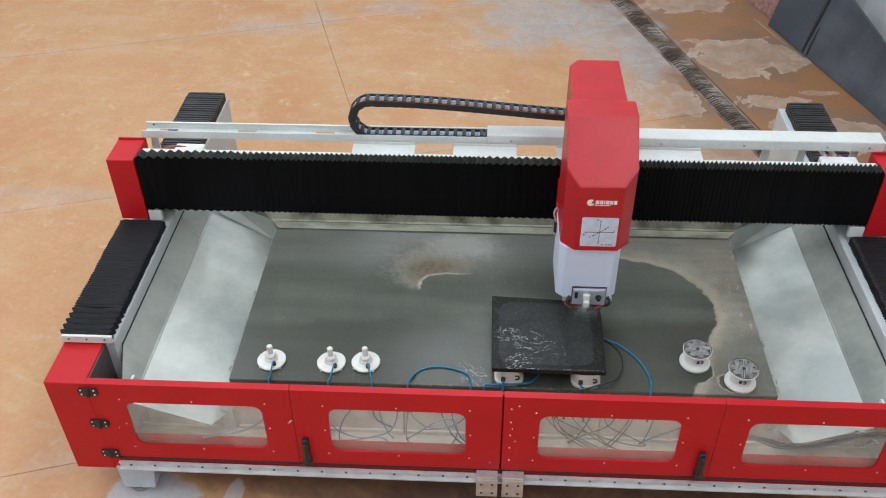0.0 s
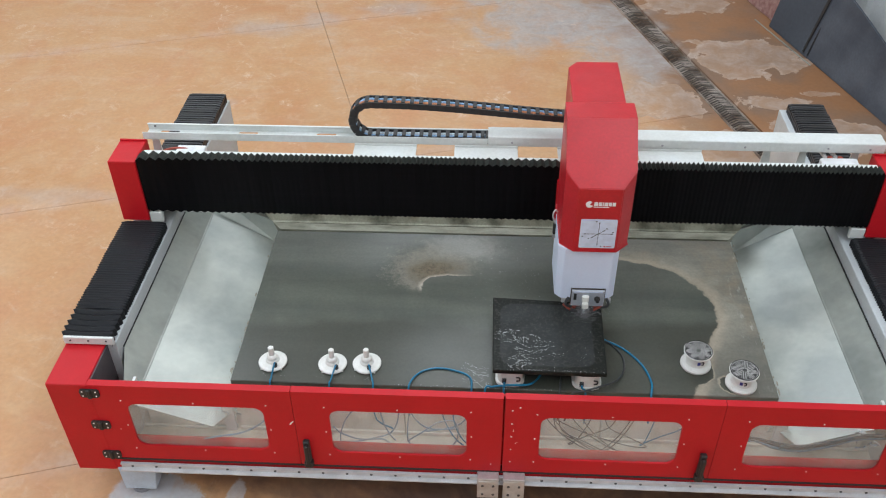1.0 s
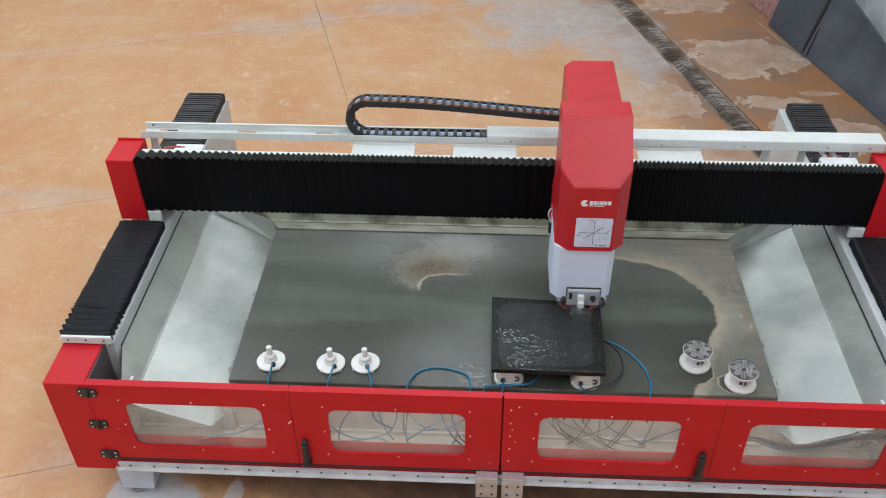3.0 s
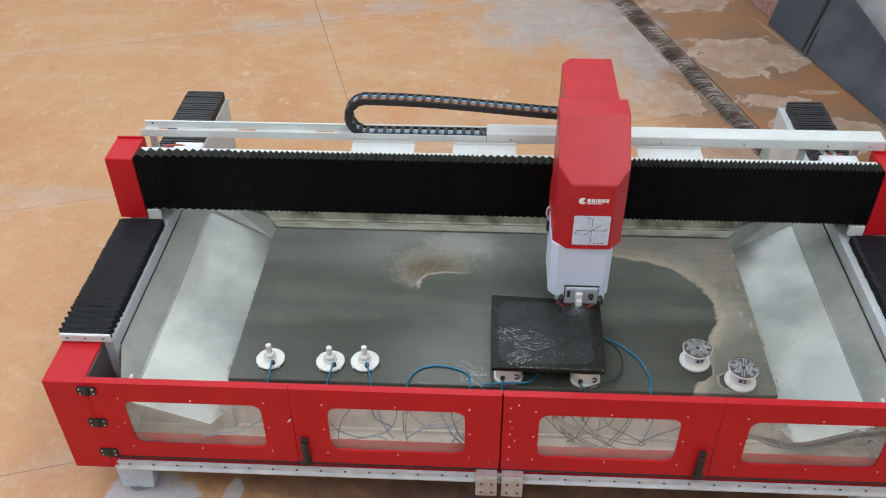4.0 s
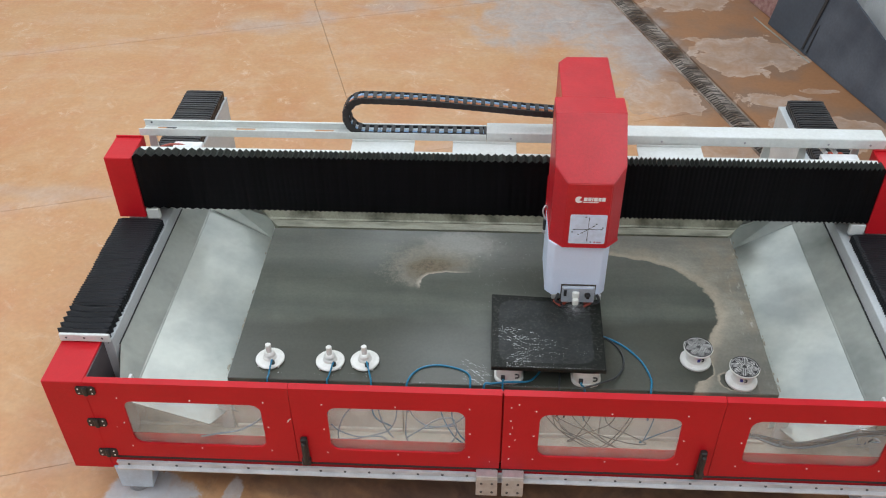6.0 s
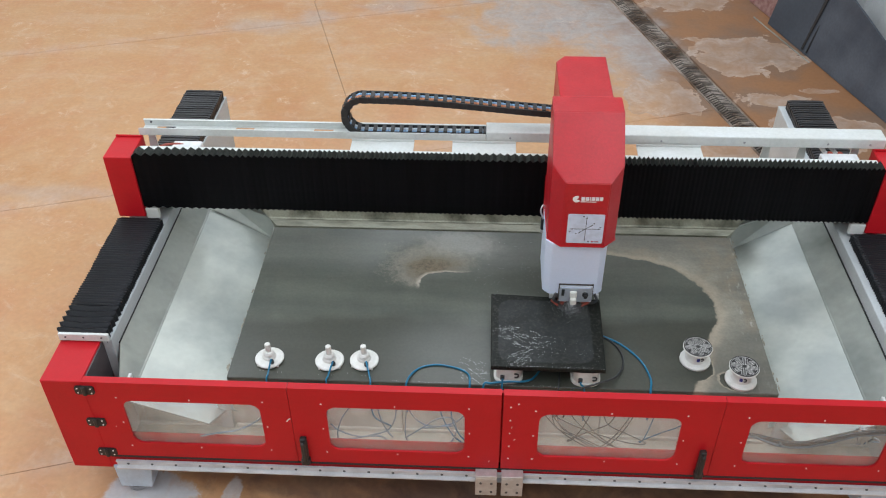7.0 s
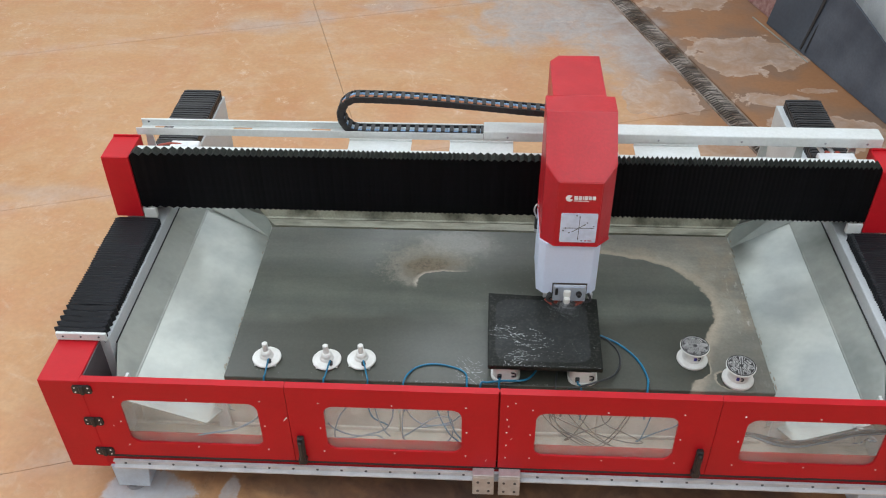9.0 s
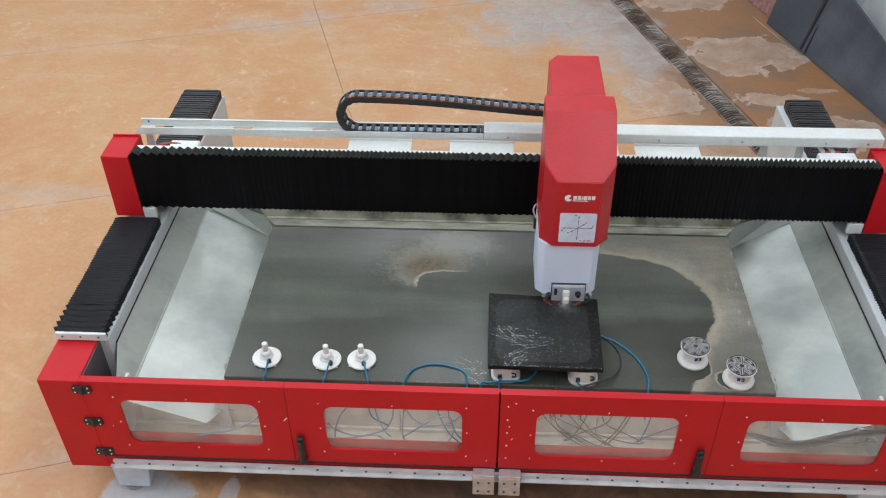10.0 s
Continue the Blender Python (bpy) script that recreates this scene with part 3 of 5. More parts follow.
def hall():
    bm = box(U0 - 0.3, U1 + 0.3, V0 - 0.3, V1 + 0.3, -0.32, -0.02)
    bm.transform(ROOM_M)
    floor = tagged(part("floor", bm, M_JOINT), "orange-brown painted concrete floor with pale stains", "floor", kind="structure")
    cols = [(a, b) for a, b in zip(JOINTS_U, JOINTS_U[1:])] + [(DRAIN1 + 0.02, U1)]
    for a, b in cols:
        cuts = JOINTS_V if a < DRAIN0 else (V0, -1.90, 9.5, V1)
        for c, d in zip(cuts, cuts[1:]):
            bm = box(a + 0.002, b - 0.002, c + 0.002, d - 0.002, -0.02, 0.0)
            bm.transform(ROOM_M)
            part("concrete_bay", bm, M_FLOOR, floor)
    for name, u0, u1, v0, v1 in (("wall_west", U0 - 0.25, U0, V0 - 0.25, V1 + 0.25), ("wall_east", U1, U1 + 0.25, V0 - 0.25, V1 + 0.25),
                                 ("wall_south", U0, U1, V0 - 0.25, V0), ("wall_north", U0, U1, V1, V1 + 0.25)):
        bm = box(u0, u1, v0, v1, -0.02, HALL)
        bm.transform(ROOM_M)
        tagged(part(name, bm, M_WALL), "plain pale industrial hall wall", "wall", kind="structure")
    bm = bmesh.new()
    edges = [U0 - 0.25]
    for u in SKYLIGHTS:
        edges += [u - SKY_W / 2, u + SKY_W / 2]
    edges.append(U1 + 0.25)
    for a, b in zip(edges[::2], edges[1::2]):
        box(a, b, V0 - 0.25, V1 + 0.25, HALL, HALL + 0.2, bm=bm)
    for u in SKYLIGHTS:
        box(u - SKY_W / 2, u + SKY_W / 2, V0 - 0.25, SKY_V0, HALL, HALL + 0.2, bm=bm)
        box(u - SKY_W / 2, u + SKY_W / 2, SKY_V1, V1 + 0.25, HALL, HALL + 0.2, bm=bm)
    bm.transform(ROOM_M)
    tagged(part("ceiling", bm, M_CEIL), "pale flat hall roof with long roof lights", "ceiling", kind="structure")


def drain():
    """Trench drain with a slotted steel grate, set flush in the floor."""
    d = tagged(empty("drain_grate"), "rusty slotted steel grate of a floor drain", "drain")
    v0, v1 = V0, V1
    for a, b in ((DRAIN0 + 0.001, DRAIN0 + 0.006), (DRAIN1 - 0.006, DRAIN1 - 0.001)):
        bm = box(a, b, v0, v1, -0.02, 0.003)
        bm.transform(ROOM_M)
        part("edge_angle", bm, M_GRATE, d, "rusty edge angle")
    bm = box(DRAIN0 + 0.006, DRAIN1 - 0.006, v0, v1, -0.02, -0.016)
    bm.transform(ROOM_M)
    part("channel_bed", bm, M_DARK, d)
    # two rows of slanted bars that meet in the middle, and a flat rib between them
    bars = [mesh_of(box(-0.049, 0.049, -0.0065, 0.0065, -0.010, 0.0, 0.002), "grate_bar", M_GRATE) for q in range(2)]
    mid_u = (DRAIN0 + DRAIN1) / 2
    for q, (du, turn) in enumerate(((-0.048, 24), (0.048, -24))):
        for i in range(148):
            o = part("grate_bar", bars[q], None, d)
            o.matrix_basis = ROOM_M @ pose(mid_u + du + 0.002 * math.sin(i * 1.7), 2.9 + i * 0.0355, -0.001 + 0.002 * math.sin(i * 2.7 + q), 4 * math.sin(i * 3.1), 0.8 * math.sin(i * 0.7), turn + 2.5 * math.sin(i * 0.57))
    for k in range(9):
        bm = box(mid_u - 0.098, mid_u + 0.098, 2.88 + k * 0.60, 2.895 + k * 0.60, -0.012, 0.001, 0.002)
        bm.transform(ROOM_M)
        part("grate_end", bm, M_GRATE, d)


def leaning(name, pts, thick, base, angle, lean, material, label, category):
    """A flat sheet with the outline pts (along, up), leaned back by lean degrees."""
    bm = prism(pts, "y", 0.0, thick, bev=0.004)
    ob = tagged(part(name, bm, material), label, category)
    ob.matrix_basis = Matrix.Translation(base) @ Matrix.Rotation(angle, 4, "Z") @ Matrix.Rotation(radians(-lean), 4, "X")
    return ob


def east_side():
    a = math.atan2(4.352 - 6.509, 3.616 - 3.002)      # along the slabs' foot
    leaning("stone_sheet", [(0.0, 0.0), (0.80, 0.0), (0.84, 0.95), (0.02, 0.98)], 0.03, (3.012, 6.515, 0.005), a, 12,
            M_SLATE2, "dark grey stone sheet leaning on the wall rack", "stone slab")
    leaning("stone_sheet", [(0.0, 0.0), (2.35, 0.0), (2.3, 0.22), (1.65, 0.41), (1.04, 0.587), (0.674, 0.683), (0.27, 0.781), (0.09, 0.85)], 0.03, (3.222, 5.79, 0.005), a, 10,
            M_SLATE, "dark blue-grey stone sheet with a sloping top edge, leaning", "stone slab")
    leaning("stone_sheet", [(0.0, 0.0), (1.05, 0.0), (1.05, 0.7), (0.0, 0.7)], 0.04, (2.80, 7.62, 0.005), a, 14,
            M_REDST, "reddish brown granite sheet leaning on the wall", "stone slab")
    bm = box(0.0, 1.15, -0.010, 0.004, 0.0, 0.008, 0.002)
    bm.transform(Matrix.Translation((2.901, 6.684, 0.0)) @ Matrix.Rotation(math.atan2(5.581 - 6.684, 3.235 - 2.901), 4, "Z"))
    tagged(part("floor_kerb", bm, M_TRAYR), "low pale concrete edge along the wall", "kerb", kind="structure")
    # black strips added for the shadow gaps between the overlapping sheets
    for k, (u, w) in enumerate(((0.70, 0.07), (0.79, 0.04))):
        leaning("rubber_strip", [(u, 0.03), (u + w * 0.4, 0.03), (u + w + 0.02, 0.75), (u + 0.04, 0.75)], 0.004, (3.004, 6.510, 0.005), a, 12,
                M_BLACK, "thin black strip standing in for the shadow gap between the stone sheets", "strip")
    # corrugated wall cladding in front of the hall wall
    clad = tagged(empty("wall_cladding"), "white corrugated sheet cladding on the wall", "cladding", kind="structure")
    prof = [(-0.5, 0.0), (-0.3, 0.0), (-0.26, -0.04), (-0.04, -0.04), (0.0, 0.0), (0.2, 0.0), (0.24, -0.04), (0.46, -0.04), (0.5, 0.0),
            (0.5, 0.012), (-0.5, 0.012)]
    me = mesh_of(prism([(x, y) for x, y in prof], "z", 0.0, 4.0), "cladding_sheet", M_SHEET)
    for i in range(12):
        o = part("cladding_sheet", me, None, clad)
        o.matrix_basis = ROOM_M @ pose(U1 - 0.03, -0.5 + i * 1.0, 0.0, 0, 0, -90)


hall()
drain()
east_side()

# ---- the machine ----
ZT, ZW, ZB = 0.95, 0.78, 1.02      # top of the front doors, of the table, of the side bellows
YG = 1.365                         # front of the bridge's bellows
XL, XR = -2.43, 2.40               # outer sides
HEAD = [(0, 0.481), (0.5, 0.4765), (1, 0.4695), (1.5, 0.466), (2, 0.461), (2.5, 0.455), (3.25, 0.448), (4, 0.4405), (4.5, 0.435),
        (5, 0.430), (5.5, 0.4245), (6.25, 0.417), (7, 0.4095), (7.5, 0.404), (8, 0.399), (8.5, 0.395), (9, 0.390), (9.5, 0.3855), (10, 0.382)]
HX0 = HEAD[0][1]
machine = tagged(empty("stone_cutting_machine"), "red and white bridge cutting machine with black bellows", "machine")
MOVERS = []                        # (object, function of the head's x -> pose)


def doors():
    names = ((-2.207, -1.1235, (-2.025, -1.285)), (-1.1205, -0.005, (-0.93, -0.195)), (0.005, 1.1355, (0.197, 0.938)), (1.1385, 2.207, (1.292, 2.012)))
    screw = mesh_of(lathe([(0.0045, 0.0), (0.0045, 0.002), (0.003, 0.003)], 10), "screw", M_PRINTW)
    for i, (a, b, (w0, w1)) in enumerate(names):
        z0, z1 = 0.465, 0.812
        hole = round_rect(w0, w1, z0, z1, 0.055)
        bm = plate_with_hole(a, b, 0.352, ZT, hole, 0.0, 0.012)
        d = part("door", bm, M_RED, machine, "red sheet-metal door with a rounded window")
        for q in ((a, b, ZT - 0.012, ZT), (a, a + 0.012, 0.352, ZT - 0.0122), (b - 0.012, b, 0.352, ZT - 0.0122), (a + 0.0122, b - 0.0122, 0.352, 0.364)):
            part("door_flange", box(q[0], q[1], 0.0122, 0.042, q[2], q[3]), M_RED, d)
        p = part("pane", prism(round_rect(w0 - 0.02, w1 + 0.02, z0 - 0.02, z1 + 0.02, 0.06), "y", 0.0125, 0.0165), M_PANE, d, "hazy scratched clear pane")
        p.visible_shadow = False
        zm, xm = (z0 + z1) / 2, (w0 + w1) / 2
        spots = [(w0 - 0.022, z1 + 0.024), (xm, z1 + 0.022), (w1 + 0.022, z1 + 0.024), (w0 - 0.026, zm), (w1 + 0.026, zm),
                 (w0 - 0.022, z0 - 0.022), (xm, z0 - 0.022), (w1 + 0.022, z0 - 0.022)]
        if i == 2:
            spots += [(0.045, 0.86 - 0.105 * k) for k in range(5)] + [(0.085, 0.885)]
        for x, z in spots:
            s = part("screw", screw, None, d)
            s.matrix_basis = pose(x, 0.0, z, 90)
        if i in (1, 2):
            x = -1.072 if i == 1 else 1.080
            bm = box(x - 0.018, x + 0.018, -0.030, 0.0, 0.37, 0.575, 0.006)
            box(x - 0.013, x + 0.013, -0.050, -0.028, 0.40, 0.56, 0.008, bm=bm)
            box(x - 0.024, x + 0.024, -0.040, -0.002, 0.365, 0.41, 0.006, bm=bm)
            part("latch_handle", bm, M_BLACK, d, "black plastic latch handle")
        if i in (0, 3):
            x = -2.2 if i == 0 else 2.2
            for z in (0.892, 0.638, 0.384):
                bm = prism(round_rect(x - 0.052, x + 0.052, z - 0.030, z + 0.030, 0.014, 3), "y", -0.010, 0.0)
                box(x - 0.012, x + 0.012, -0.020, -0.009, z - 0.034, z + 0.034, 0.005, bm=bm)
                part("hinge", bm, M_BLACK, d, "black plastic hinge")
                for dx in (-0.036, 0.036):
                    for dz in (-0.016, 0.016):
                        o = part("hinge_screw", screw, None, d)
                        o.matrix_basis = pose(x + dx, -0.0102, z + dz, 90)
        chips = {0: ((-1.142, 0.70, 0.010, 35), (-2.10, 0.60, 0.003, 0)), 1: ((-0.06, 0.41, 0.004, 20),), 2: ((0.055, 0.70, 0.004, 0), (0.072, 0.60, 0.004, 40)), 3: ()}[i]
        for cx, cz, r, tilt in chips:
            bm = prism([(0.0, -r * 2.0), (r * 0.5, -r), (r * 0.3, r * 0.6), (r * 0.7, r * 1.6), (-r * 0.1, r * 2.0), (-r * 0.4, 0.0)], "y", -0.0012, -0.0002)
            o = part("paint_chip", bm, M_PRINTW, d, "bare chip in the paint")
            o.matrix_basis = pose(cx, 0, cz, 0, tilt, 0)
    part("centre_post", box(-0.04, 0.04, 0.044, 0.06, 0.352, ZT - 0.03), M_RED, machine, "red centre post behind the doors")
    # doors end here; sill, rail and brackets below them
    part("sill", box(-2.43, 2.40, 0.004, 0.06, 0.255, 0.331, 0.003), M_RED, machine, "red sill below the doors")
    # black strip added to draw the shadow line between doors and sill
    part("door_seal", box(-2.19, 2.19, -0.002, 0.04, 0.336, 0.3515), M_RUBBER, machine, "black strip for the shaded gap under the doors")
    bm = prism([(-0.004, 0.268), (-0.034, 0.268), (-0.034, 0.276), (-0.012, 0.280), (-0.012, 0.309), (-0.022, 0.312), (-0.022, 0.320), (-0.004, 0.320)], "x", -2.165, 2.2)
    rail = part("guide_rail", bm, M_RAIL, machine, "aluminium guide rail")
    # the groove's shade is drawn by a dark strip on the rail
    part("rail_groove", box(-2.16, 2.195, -0.0128, -0.0118, 0.3025, 0.3085), M_BOLT, rail, "dark strip for the shaded groove in the rail")
    bolt = mesh_of(lathe([(0.0075, 0.0), (0.0075, 0.004), (0.004, 0.0045)], 10), "bolt", M_BOLT)
    for k in range(32):
        o = part("bolt", bolt, None, rail)
        o.matrix_basis = pose(-2.10 + k * 0.137, -0.0122, 0.294, 90)
    for x in (-0.072, 0.072):
        bm = box(x - 0.060, x + 0.060, -0.055, -0.042, 0.175, 0.325, 0.003)
        box(x - 0.060, x + 0.060, -0.055, -0.001, 0.325, 0.345, 0.003, bm=bm)
        br = part("rail_bracket", bm, M_STEEL, machine, "steel bracket plate with four bolts")
        for dx in (-0.03, 0.03):
            for z in (0.21, 0.285):
                o = part("bolt", bolt, None, br)
                o.matrix_basis = pose(x + dx, -0.0552, z, 90)


def body():
    for s, x0, x1 in (("l", -2.43, -2.207), ("r", 2.207, 2.40)):
        bm = box(x0, x1, 0.0, 0.31, 0.237, ZT, 0.004)
        part("corner_housing", bm, M_RED, machine, "red sheet-metal corner housing")
    for sx in (-1, 1):
        xi, xo = (-2.15, -2.41) if sx < 0 else (2.095, 2.385)
        a, b = min(xi, xo), max(xi, xo)
        part("side_beam", box(a, b, 0.312, 3.0, 0.24, 0.955, 0.004), M_GREY, machine, "grey painted steel side beam")
        part("end_plate", box(a - 0.02, b - (0.0 if sx < 0 else -0.02), 0.292, 0.3105, 0.956, 1.006, 0.003), M_WHITE, machine, "white end plate of the bellows")
        if sx < 0:
            for q in range(3):
                bm = lathe([(0.006, 0.0), (0.006, 0.003), (0.004, 0.004)], 10)
                bm.transform(Matrix.Translation((a + 0.02 + q * 0.1, 0.2918, 0.985)) @ Matrix.Rotation(radians(90), 4, "X"))
                part("plate_screw", bm, M_BOLT, machine)
        for y in (0.16, 2.8):
            xc = (-2.11 if sx < 0 else 2.09)
            bm = prism([(xc - 0.09, 0.254), (xc + 0.13, 0.254), (xc + 0.10, 0.068), (xc - 0.085, 0.068)], "y", y - 0.165, y + 0.10, bev=0.004)
            lg = part("leg", bm, M_LEG, machine, "pale blue-grey steel leg")
            part("levelling_foot", lathe([(0.016, 0.07), (0.016, 0.03), (0.06, 0.024), (0.065, 0.0)][::-1], 18, at=(xc - 0.02, y - 0.08, 0.0)), M_BRASS, lg, "steel levelling foot")
    # tray: sloping sides, back ledge and sump
    for sx in (-1, 1):
        e = 1.0 if sx < 0 else 0.988
        k0 = 1 if sx < 0 else -0.988

        def sheet(name, pts, th, m, label):
            bm = bmesh.new()
            top = [bm.verts.new((x if sx < 0 else -x * e, y, z)) for x, y, z in pts]
            low = [bm.verts.new((x if sx < 0 else -x * e, y, z - th)) for x, y, z in pts]
            bm.faces.new(top), bm.faces.new(low)
            for i in range(len(pts)):
                j = (i + 1) % len(pts)
                bm.faces.new((top[i], top[j], low[j], low[i]))
            return part(name, bm, m, machine, label)
        xf, xw = (-2.006, -2.146) if sx < 0 else (-1.943 / e, -2.092 / e)
        sl = 0.211 / (-1.48 - xf)
        sheet("tray_rim", [(xw, 0.385, 0.862), (xf - 0.05, 0.046, 0.758 + 5.2e-3 / (xf - xw)), (xf - 0.003, 0.046, 0.758), (xf - 0.003, 1.92, 0.758), (xw, 1.92, 0.862)], 0.01, M_TRAYR, "grey filmed sheet-metal tray rim with dark reflections in its colour")
        sheet("tray_side", [(xf, 0.046, 0.756), (-1.60, 0.046, 0.545 + 0.12 * sl), (-1.53, 0.185, 0.545 + 0.05 * sl), (-1.48, 0.185, 0.545), (-1.48, 1.92, 0.545), (xf, 1.92, 0.756)], 0.01, M_TRAY, "pale wet sheet-metal tray side")
        sheet("tray_seam", [(xf - 0.006, 0.05, 0.762), (xf + 0.004, 0.05, 0.759), (xf + 0.004, 1.90, 0.759), (xf - 0.006, 1.90, 0.762)], 0.006, M_TRAYR, "folded seam of the tray")
        sheet("tray_corner", [(-1.585, 1.705, 0.592), (-1.543, 1.715, 0.74), (-1.907, 1.841, 0.80), (-2.02, 1.790, 0.787)], 0.006, M_TRAY, "pale mitred corner sheet of the tray")
        part("sump_post", box(*sorted((-1.580 * k0, -1.512 * k0)), 0.165, 0.186, 0.42, 0.72, 0.003), M_WHITE, machine, "pale upright post in the sump")
        pts = [(-2.02, 0.42), (-2.02, 0.780), (-1.95, 0.742), (-1.48, 0.530), (-1.48, 0.42)]
        pts = [(-x * e if sx > 0 else x, z) for x, z in pts]
        part("tray_front", prism(pts, "y", 0.188, 0.196), M_TRAYD, machine, "grey recessed front below the tray slope")
        part("sump_cheek", box(*sorted((-2.078 * k0, -2.066 * k0)), 0.062, 0.187, 0.42, 0.752, 0.002), M_WHITE, machine, "pale upright cheek plate of the sump")
        part("sump_angle", box(*sorted((-2.06 * k0, -1.52 * k0)), 0.172, 0.187, 0.4205, 0.438, 0.002), M_TRAYD, machine, "low angle along the sump floor")
        part("housing_lining", box(*sorted((-2.2065 if sx < 0 else 2.2065, -2.200 if sx < 0 else 2.200)), 0.046, 0.311, 0.40, 0.94), M_LINING, machine, "inner face of the housing, coloured dark for its shadow")
        k = 1 if sx < 0 else -0.988
        part("seal_strip", box(*((-2.1495, -2.143) if sx < 0 else (2.086, 2.0945)), 0.375, 1.74, 0.8625, 0.867), M_RUBBER, machine, "black seal between beam and tray")
        part("clip_bar", box(min(-2.035 * k, -2.018 * k), max(-2.035 * k, -2.018 * k), 0.10, 0.18, 0.800, 0.835, 0.003), M_WHITE, machine, "small white bar")
    for name, pts, m, label in (("tray_back", [(1.60, 0.60), (1.60, 0.777), (1.645, 0.796), (1.645, 0.60)], M_LEDGE, "pale back ledge of the tray"),
                                ("splash_back", [(1.6455, 0.60), (1.6455, 0.800), (1.66, 0.804), (1.70, 0.85), (1.765, 0.86), (1.765, 0.60)], M_TRAYB, "grimy splash back of the tray")):
        bm = prism(pts, "x", -1.5, 1.48)
        for v in bm.verts:                 # ends mitred towards the tray corners
            v.co.x *= 1.0 + (max(v.co.y - 1.60, 0.0) * 0.8 if v.co.z > 0.7 else -0.02)
        part(name, bm, m, machine, label)
    part("back_panel", box(-2.10, 2.06, 1.935, 1.95, 0.42, 0.88), M_TRAY, machine, "pale back panel of the tray")
    part("sump", box(-2.14, 2.12, 0.062, 1.62, 0.405, 0.42), M_SUMP, machine, "silt-covered sump floor")
    # red strip that fills the bottom of the windows
    part("sump_lip", box(-2.13, 2.11, 0.0435, 0.0475, 0.40, 0.503), M_RED, machine, "red strip low behind the doors")
    part("base_frame", box(-2.14, 2.12, 0.062, 1.70, 0.25, 0.40), M_GREY, machine, "grey base frame")
    for a, b in ((-1.50, -0.55), (-0.545, 0.545), (0.55, 1.47)):
        part("table_support", box(a, b, 0.187, 1.55, 0.42, 0.725, 0.004), M_TRAYD, machine, "pale stained support under the table")
        part("support_foot", box(a + 0.004, b - 0.004, 0.172, 0.186, 0.4205, 0.446, 0.002), M_TRAYD, machine, "pale foot strip of the table support")
    rnd = random.Random(4)
    for xe, n_ in ((-1.525, 46), (1.497, 60)):
        bm = bmesh.new()
        for q in range(n_):
            y = rnd.uniform(0.25, 1.55)
            r = rnd.uniform(0.002, 0.007)
            bmesh.ops.create_icosphere(bm, subdivisions=1, radius=r, matrix=Matrix.Translation((xe + rnd.uniform(-0.008, 0.008), y, 0.745 + rnd.uniform(-0.02, 0.028))) @ Matrix.Diagonal((0.8, rnd.uniform(1.2, 4.0), 0.8, 1)))
        tagged(part("silt_crust", bm, M_SILT, machine, "pale silt crusted along the table edge"), kind="stuff")
    part("table_top", box(-1.515, 1.486, 0.221, 1.581, 0.726, ZW, 0.004), M_TABLE, machine, "wet dark grey stone table with silt stains")


def pleat_mesh(name, w, d0, d1, z0, z1, amp):
    """One fold of the bridge bellows: front, top and bottom as one bent strip with a sharp ridge along x."""
    bm = bmesh.new()

    def ring(x, out):
        return [bm.verts.new((x, y, z)) for y, z in ((d1, z0 - out * 0.5), (d0 - out * 0.10, z0 - out * 0.5), (d0 - out * 0.10, z1 + out), (d1, z1 + out))]
    r = [ring(-w, 0.0), ring(0.0, amp), ring(w, 0.0)]
    for a, b in zip(r, r[1:]):
        for i in range(3):
            bm.faces.new((a[i], a[i + 1], b[i + 1], b[i]))
    g = bm.faces[:]
    bmesh.ops.solidify(bm, geom=g, thickness=0.002)
    # the tops of the folds get the paler, greener edge colour
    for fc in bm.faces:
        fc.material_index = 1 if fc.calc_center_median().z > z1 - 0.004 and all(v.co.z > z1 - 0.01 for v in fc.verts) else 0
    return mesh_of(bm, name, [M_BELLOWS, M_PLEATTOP])


